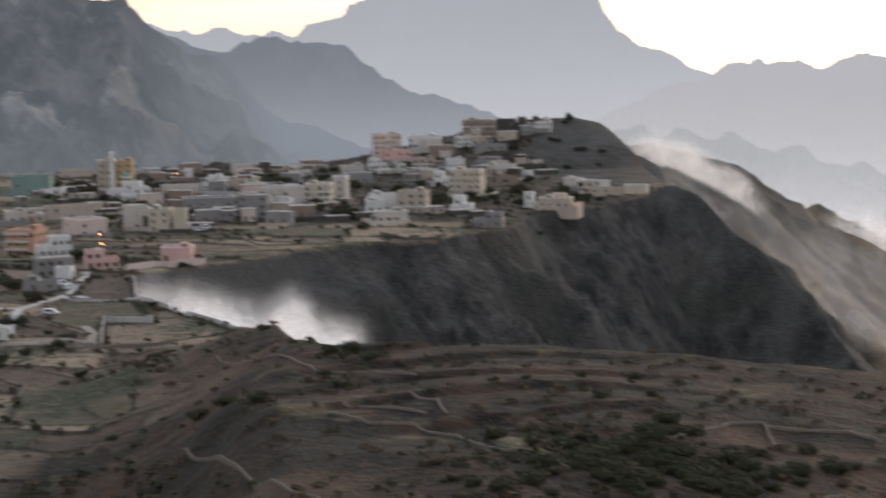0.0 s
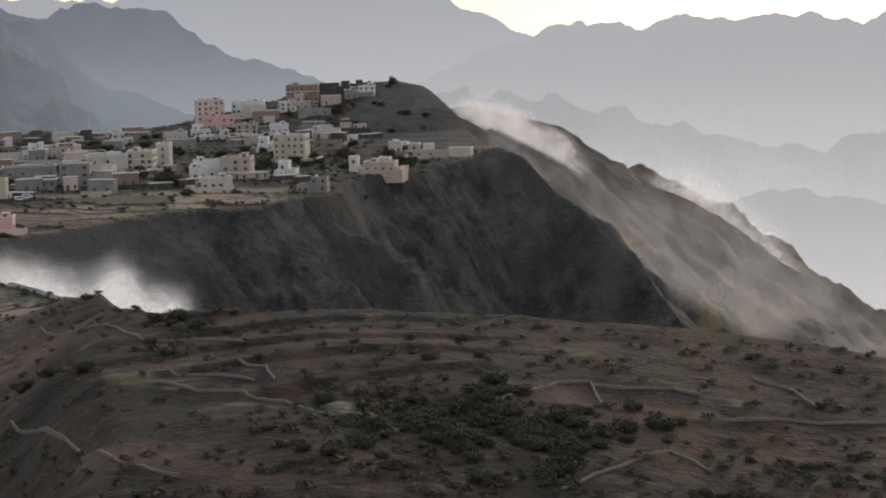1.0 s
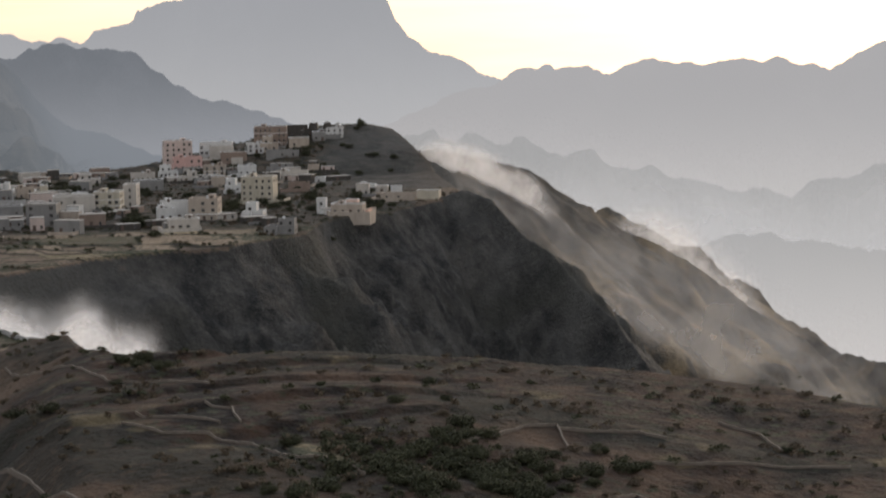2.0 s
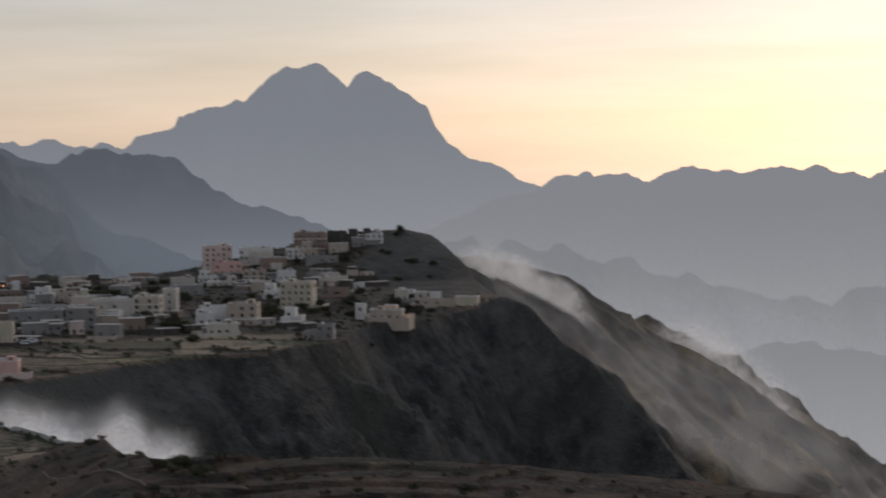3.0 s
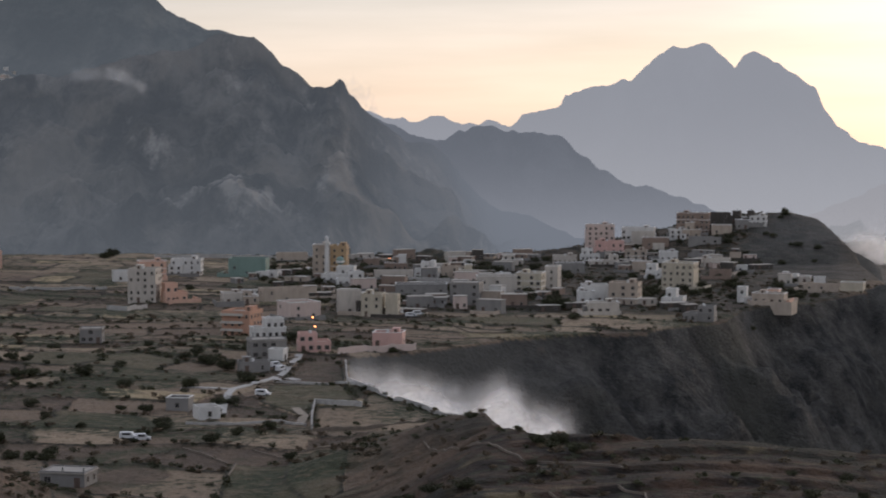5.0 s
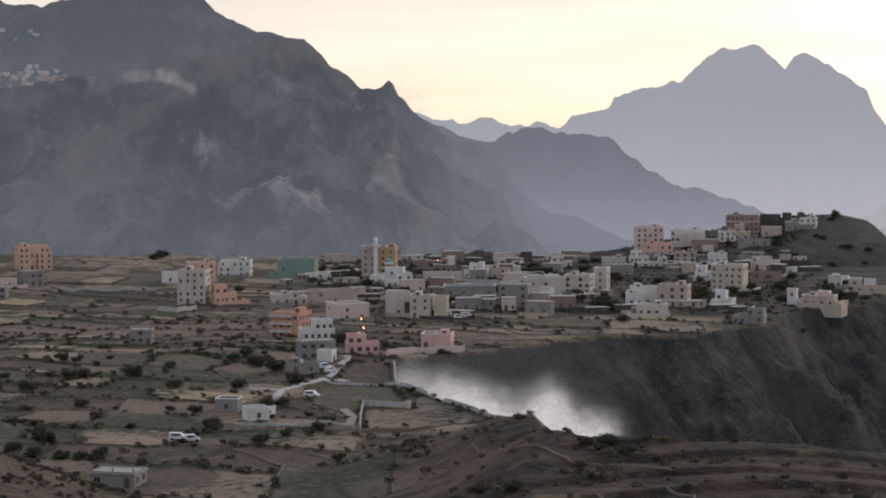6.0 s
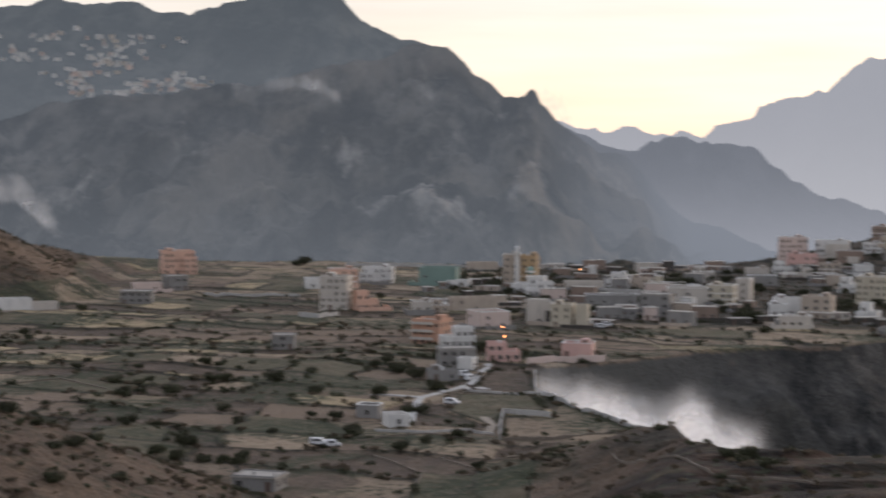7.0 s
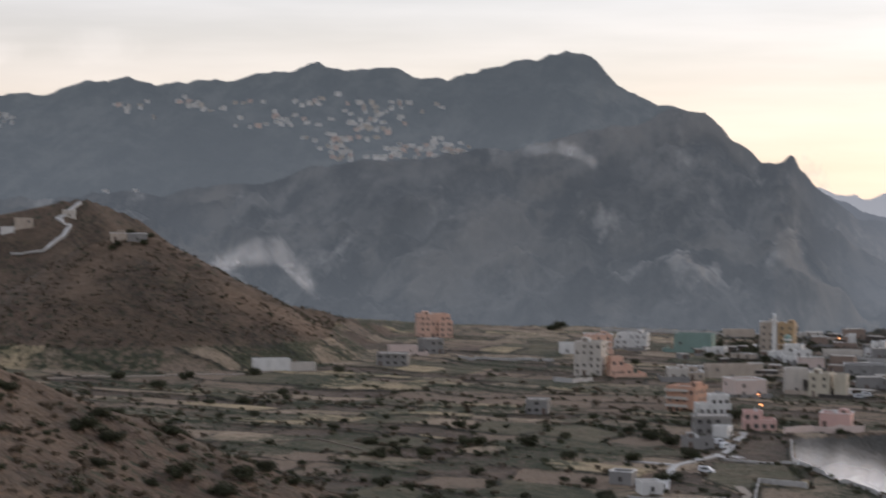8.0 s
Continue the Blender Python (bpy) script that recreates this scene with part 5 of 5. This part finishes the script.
tree(25.45, 410, 2.7, 0.71, "dark green tree among the dry fields")
tree(27.42, 362, 2.0, 0.86, "dark green tree among the dry fields")
tree(20.02, 675, 3.0, 0.76, "dark green tree among the dry fields")
tree(21.06, 718, 2.5, 0.78, "dark green tree among the dry fields")
tree(22.10, 406, 2.0, 0.87, "dark green tree among the dry fields")
tree(12.07, 732, 1.7, 0.77, "dark green tree among the dry fields")
tree(14.66, 598, 1.9, 0.8, "dark green tree among the dry fields")
tree(25.19, 393, 1.7, 0.91, "dark green tree among the dry fields")
tree(12.23, 530, 2.6, 0.99, "dark green tree among the dry fields")
tree(27.86, 380, 3.0, 0.93, "dark green tree among the dry fields")
tree(21.14, 397, 2.5, 0.95, "dark green tree among the dry fields")
tree(23.17, 729, 2.2, 0.74, "dark green tree among the dry fields")
tree(21.65, 389, 2.1, 0.7, "dark green tree among the dry fields")
tree(27.41, 391, 2.7, 0.81, "dark green tree among the dry fields")
tree(23.22, 769, 3.0, 0.83, "dark green tree among the dry fields")
tree(24.64, 788, 1.7, 0.75, "dark green tree among the dry fields")
tree(16.28, 722, 1.7, 0.85, "dark green tree among the dry fields")
tree(23.98, 369, 1.8, 0.86, "dark green tree among the dry fields")
tree(14.50, 644, 3.0, 0.84, "dark green tree among the dry fields")
tree(24.07, 667, 1.7, 0.83, "dark green tree among the dry fields")
tree(23.98, 376, 2.8, 0.85, "dark green tree among the dry fields")
tree(27.64, 385, 1.9, 0.76, "dark green tree among the dry fields")
tree(24.28, 375, 1.8, 0.72, "dark green tree among the dry fields")
tree(11.63, 606, 3.0, 0.82, "dark green tree among the dry fields")
tree(12.14, 588, 2.7, 0.92, "dark green tree among the dry fields")
tree(19.60, 749, 1.9, 0.96, "dark green tree among the dry fields")
tree(12.16, 535, 2.1, 0.9, "dark green tree among the dry fields")
tree(14.03, 592, 2.7, 0.86, "dark green tree among the dry fields")
tree(16.70, 586, 2.0, 0.98, "dark green tree among the dry fields")
tree(11.10, 741, 3.0, 0.99, "dark green tree among the dry fields")
tree(16.43, 757, 2.9, 0.74, "dark green tree among the dry fields")
tree(10.87, 584, 1.7, 0.75, "dark green tree among the dry fields")
tree(17.06, 611, 2.6, 0.98, "dark green tree among the dry fields")
tree(24.46, 808, 2.9, 0.7, "dark green tree among the dry fields")
tree(12.59, 728, 2.7, 0.93, "dark green tree among the dry fields")


def village_trees():
    """Dark trees in the gaps between the houses."""
    k = 0
    while k < 210:
        a, r = RNG.uniform(-4.6, 11), RNG.uniform(880, 1225)
        x, y = place(a, r)
        if fbm(np.array([x]), np.array([y]), 60, 2, 95)[0] < -0.02:
            continue
        tree(a, r, RNG.uniform(1.8, 3.8), RNG.uniform(0.8, 1.1))
        k += 1


village_trees()


def thicket():
    """Dense dark bushes in the hollow of the near hill."""
    for _ in range(64):
        bush(RNG.gauss(-6.0, 2.0), RNG.gauss(294, 13), RNG.uniform(1.3, 2.7))


thicket()


def scatter():
    """Scrub in loose clusters; the larger bushes are things, the rest one spread of low tufts."""
    n = 110000
    rs = np.random.RandomState(5)
    az, r = rs.uniform(-19, 31, n), rs.uniform(215, 1270, n)
    x, y = -r * np.sin(np.radians(az)), r * np.cos(np.radians(az))
    z, fields, near, tone, edge, cliff, sunlit_straw, scrub_shade, strata = surface(x, y)
    patch = fbm(x, y, 70, 3, 91) + 0.5 * fbm(x, y, 18, 2, 92)
    hilly = (z > 9) & (az > 12)
    steep_ok = (z > -3.5) & (cliff < 0.3)
    want = np.where(fields > 0.5, np.where(edge < 0.10, 0.36, 0.006) * smooth(1050, 650, r) * (1 + 2.5 * smooth(0.0, 0.25, patch)), 0.0)
    want = np.where((near > 0.3) & (az < 12), 0.10 + 0.8 * smooth(0.05, 0.28, patch), want)
    want = np.where(hilly, 0.40 + 0.8 * smooth(0.0, 0.3, patch), want)
    want = np.where((az < 10.5) & (r > 880) & (fields < 2) & (z > -4), np.maximum(want, 0.16 + 0.35 * smooth(-0.05, 0.2, patch)), want)
    want = np.where((az < -0.5) & (r > 1000) & (z > 3), np.maximum(want, 0.55), want)
    want = np.where((near > 0.3) & (r < 320), want * 1.3, want)
    pick = rs.uniform(0, 1, n) < want * (r / 700.0) * 0.9
    pick &= steep_ok
    idx = np.where(pick)[0]
    big = [k for k in idx if r[k] < 760 and RNG.random() < 0.1][:290]
    taken = set(big)
    for k in big:
        dry = RNG.random() < (0.3 if fields[k] > 0.5 else 0.45)
        shrub(x[k], y[k], RNG.uniform(1.2, 2.6) * (0.8 if near[k] > 0.5 else 1.0), dry, RNG.uniform(0, 360))
    for name, dry, sel in (("green_scrub", False, 0), ("dry_scrub", True, 1)):
        src = [np.array([tuple(p) for p in leaf_mass(400 + k + 10 * sel, 4, 60, 0.17, 0.6)[0]]) for k in range(4)]
        kind = (idx * 7919) % 1000 < np.where(fields[idx] > 0.5, 450, 680)
        mine = [k for k in idx[kind == dry] if k not in taken]
        size = rs.uniform(0.5, 1.7, len(mine)) * np.where(fields[mine] > 0.5, 1.3, 1.0)
        v = np.concatenate([src[i % 4] * s + (x[k], y[k], z[k]) for i, (k, s) in enumerate(zip(mine, size))])
        n4 = len(v) // 4
        me = bpy.data.meshes.new(name)
        me.vertices.add(len(v))
        me.vertices.foreach_set("co", v.reshape(-1).astype(np.float32))
        me.loops.add(len(v))
        me.loops.foreach_set("vertex_index", np.arange(len(v), dtype=np.int32))
        me.polygons.add(n4)
        me.polygons.foreach_set("loop_start", np.arange(0, 4 * n4, 4, dtype=np.int32))
        me.update(calc_edges=True)
        me.materials.append(LEAF_DRY if dry else LEAF_DARK)
        tagged(new(name, me), "low dry brown tufts on slopes" if dry else "low dark green scrub along terrace edges", "scrub", kind="stuff")


scatter()


# ---- hill town on the far slope ----


def town():
    a, x, y, z = UPPER
    el = np.degrees(np.arctan2(z - EYE, np.hypot(x, y)))
    mesh_cache = {}
    for az0, el0, wide, n in ((21.0, 1.05, 0.8, 24), (20.9, 0.62, 0.4, 16), (19.4, 0.75, 0.7, 22), (18.2, 0.85, 0.9, 40), (17.5, 0.68, 0.5, 16), (20.2, 1.5, 1.0, 26), (22.7, 1.55, 0.9, 18), (24.4, 2.0, 1.3, 20), (26.6, 1.95, 0.6, 10), (30.0, 1.55, 0.4, 10), (19.7, 1.95, 1.4, 20), (26.6, -0.45, 0.7, 6), (21.8, 2.1, 1.4, 14)):
        for _ in range(n):
            ta, te = az0 + RNG.gauss(0, wide * 0.5), el0 + RNG.gauss(0, 0.11)
            c = int(np.argmin(np.abs(a - ta)))
            rows = np.arange(10, x.shape[0])
            k = int(rows[np.argmin(np.abs(el[10:, c] - te))])
            w, d, h = RNG.uniform(5, 13), RNG.uniform(5, 7), RNG.choice((2.2, 2.6, 3.0, 4.6))
            col = RNG.choice(("white", "white", "white", "white", "cream", "palepink"))
            key = (round(w / 3), col, h)
            if key not in mesh_cache:
                ww = key[0] * 1.15
                b1 = solid((-ww, ww, -d / 2, d / 2, -2.5, h))
                m1 = bpy.data.meshes.new("wall")
                b1.to_mesh(m1)
                m1.materials.append(WALLS[col])
                b2 = solid((-ww, ww, -d / 2, -d / 2 + 0.3, h, h + 0.5), (-ww, ww, d / 2 - 0.3, d / 2, h, h + 0.5), (-ww, -ww + 0.3, -d / 2 + 0.3, d / 2 - 0.3, h, h + 0.5), (ww - 0.3, ww, -d / 2 + 0.3, d / 2 - 0.3, h, h + 0.5))
                m2 = bpy.data.meshes.new("parapet")
                b2.to_mesh(m2)
                m2.materials.append(WALLS[col])
                mesh_cache[key] = (m1, m2, ww, d)
            m1, m2, ww, dd = mesh_cache[key]
            ob = new("town_house")
            ob.matrix_basis = pose(x[k, c], y[k, c], z[k, c] + 0.2, 0, 0, ta + RNG.uniform(-9, 9))
            tagged(ob, f"small {NAMES[col]} house on the far mountain slope", "house", "hill town houses")
            again("wall", m1, ob, Matrix())
            again("parapet", m2, ob, Matrix())
            for i in range(2):
                add_window(ob, (-0.45 + 0.9 * i) * ww, -dd / 2, max(0.2, h - 2.0), 0, 1.0)


town()

# ---- drifting mist ----


def mist_material(name, size, thick, bite=0.82):
    m = Mat(name, 1.0)
    n1 = m.noise(size, 6, 0.58, (1, 1, 1.1), dist=0.6)
    n1 = m.math("ADD", n1, m.math("MULTIPLY", m.noise(size * 0.3, 4, 0.6, (1, 1, 0.7)), 0.35))
    dens = m.attr("dens")
    a = m.fit(m.math("ADD", n1, m.math("MULTIPLY", dens, 0.42)), bite, bite + 0.62)
    soft = m.math("MULTIPLY", m.math("MULTIPLY", a, m.math("POWER", dens, 0.7)), thick)
    d, tl, tr = (m.t.nodes.new(k) for k in ("ShaderNodeBsdfDiffuse", "ShaderNodeBsdfTranslucent", "ShaderNodeBsdfTransparent"))
    d.inputs["Color"].default_value = tl.inputs["Color"].default_value = (0.93, 0.93, 0.93, 1)
    body, sh = m.t.nodes.new("ShaderNodeMixShader"), m.t.nodes.new("ShaderNodeMixShader")
    body.inputs[0].default_value = 0.75
    m.link(d.outputs[0], body.inputs[1])
    m.link(tl.outputs[0], body.inputs[2])
    m.link(soft, sh.inputs[0])
    m.link(tr.outputs[0], sh.inputs[1])
    m.link(body.outputs[0], sh.inputs[2])
    m.link(sh.outputs[0], m.out.inputs[0])
    return m.m


def mist(tops, low, r0, r1, layers, material, label, fade_top=0.5, seed=0, power=1.0, ends=0.22):
    """Wisps of cloud: several curved veils, one behind the other, thinning out at their tops and ends.
    tops: (angle, elevation of the upper edge); low: how many degrees it hangs below."""
    az = np.array([t[0] for t in tops])
    order = np.argsort(az)
    for k in range(layers):
        r = r0 + (r1 - r0) * k / max(1, layers - 1)
        a = np.linspace(az.min(), az.max(), 90)
        top = np.interp(a, az[order], np.array([t[1] for t in tops])[order])
        v = np.linspace(0, 1, 40)[:, None]
        el = top[None, :] - low * (1 - v) + 0.12 * (vnoise(a * 3.1 + seed + k * 7.7, a * 0 + k, seed)[None, :]) * v
        rr = r + 6 * fbm(a[None, :] * 20 + 0 * v, el * 20, 30, 3, seed + k)
        u = np.linspace(0, 1, 90)[None, :]
        dens = smooth(0, 0.22, u) * smooth(1, 1 - ends, u) * smooth(1.0, 1 - fade_top, v) * smooth(0, 0.2, v) ** power
        ar = np.radians(a)[None, :] + 0 * v
        ob = sheet("mist", -rr * np.sin(ar), rr * np.cos(ar), EYE + rr * np.tan(np.radians(el)), material, (("dens", dens),))
        tagged(ob, label, "mist", kind="stuff")


MIST_THICK = mist_material("gorge_mist", 20.0, 0.85, 0.60)
MIST_THIN = mist_material("ridge_mist", 30.0, 0.62, 0.74)
MIST_PUFF = mist_material("cloud_puff", 16.0, 0.34, 0.82)
MIST_VEIL = mist_material("spur_haze", 48.0, 0.30, 0.72)
MIST_FAINT = mist_material("valley_mist", 130.0, 0.34, 0.60)
mist([(8.75, -6.75), (8.0, -6.65), (7.1, -6.75), (6.2, -7.0), (5.2, -7.35), (4.2, -7.0), (3.8, -7.2), (3.4, -7.7), (2.3, -7.7), (1.6, -8.6)], 3.0, 640, 732, 6, MIST_THICK, "white mist pouring down into the gorge", 0.6, 3, 1.0, 0.07)
mist([(-4.3, -3.6), (-4.9, -3.2), (-5.6, -2.95), (-6.4, -3.0), (-7.2, -3.4), (-8.2, -3.95), (-9.4, -5.0)], 1.5, 1250, 1300, 2, MIST_THIN, "thin mist spilling over the ridge crest", 0.5, 13)
mist([(-4.5, -3.4), (-6.0, -3.1), (-8, -3.7), (-9.5, -4.4), (-11, -4.6), (-11.8, -4.4), (-12.6, -4.9), (-14.0, -6.0), (-16, -7.6)], 3.0, 1850, 2000, 2, MIST_THIN, "pale mist rising behind the spur", 0.7, 17)
mist([(-9.0, -5.2), (-10.4, -4.9), (-11.4, -4.75), (-12.2, -4.9), (-13.2, -6.0), (-14.4, -7.0), (-15.5, -8.0)], 2.2, 1500, 1540, 2, MIST_THIN, "wisps of mist on the spur flank", 0.7, 19)
mist([(25.6, -1.7), (24.6, -1.6), (23.6, -1.0), (22.6, -0.9), (22.0, -1.5), (21.0, -2.3)], 1.6, 1640, 1700, 2, MIST_PUFF, "faint mist wisps behind the brown hill", 0.7, 29)
mist([(8.9, 0.9), (8.3, 1.3), (7.9, 1.1), (7.4, 0.4)], 1.3, 2640, 2660, 1, MIST_PUFF, "small puff of cloud by the rock finger", 0.6, 37)
mist([(16.4, 1.15), (15.4, 1.4), (14.8, 1.42), (14.2, 1.2), (13.5, 0.7)], 0.75, 2300, 2320, 1, MIST_PUFF, "small white cloud patch on the mountain face", 0.6, 41)
mist([(-3, -2.6), (-6, -2.5), (-9, -2.6), (-12, -3.0), (-15, -3.4), (-19, -3.2), (-25, -3.5)], 4.5, 2950, 3050, 1, MIST_FAINT, "broad pale haze lying between the far ridges", 0.8, 53)
mist([(-3.9, -3.0), (-4.9, -2.85), (-6.2, -2.8), (-7.5, -3.1), (-9.0, -3.9), (-10.3, -4.3), (-12, -4.7), (-14, -6.2), (-16, -7.4), (-20, -8.0)], 5.0, 1110, 1130, 1, MIST_VEIL, "pale evening haze hanging before the spur", 0.5, 61)
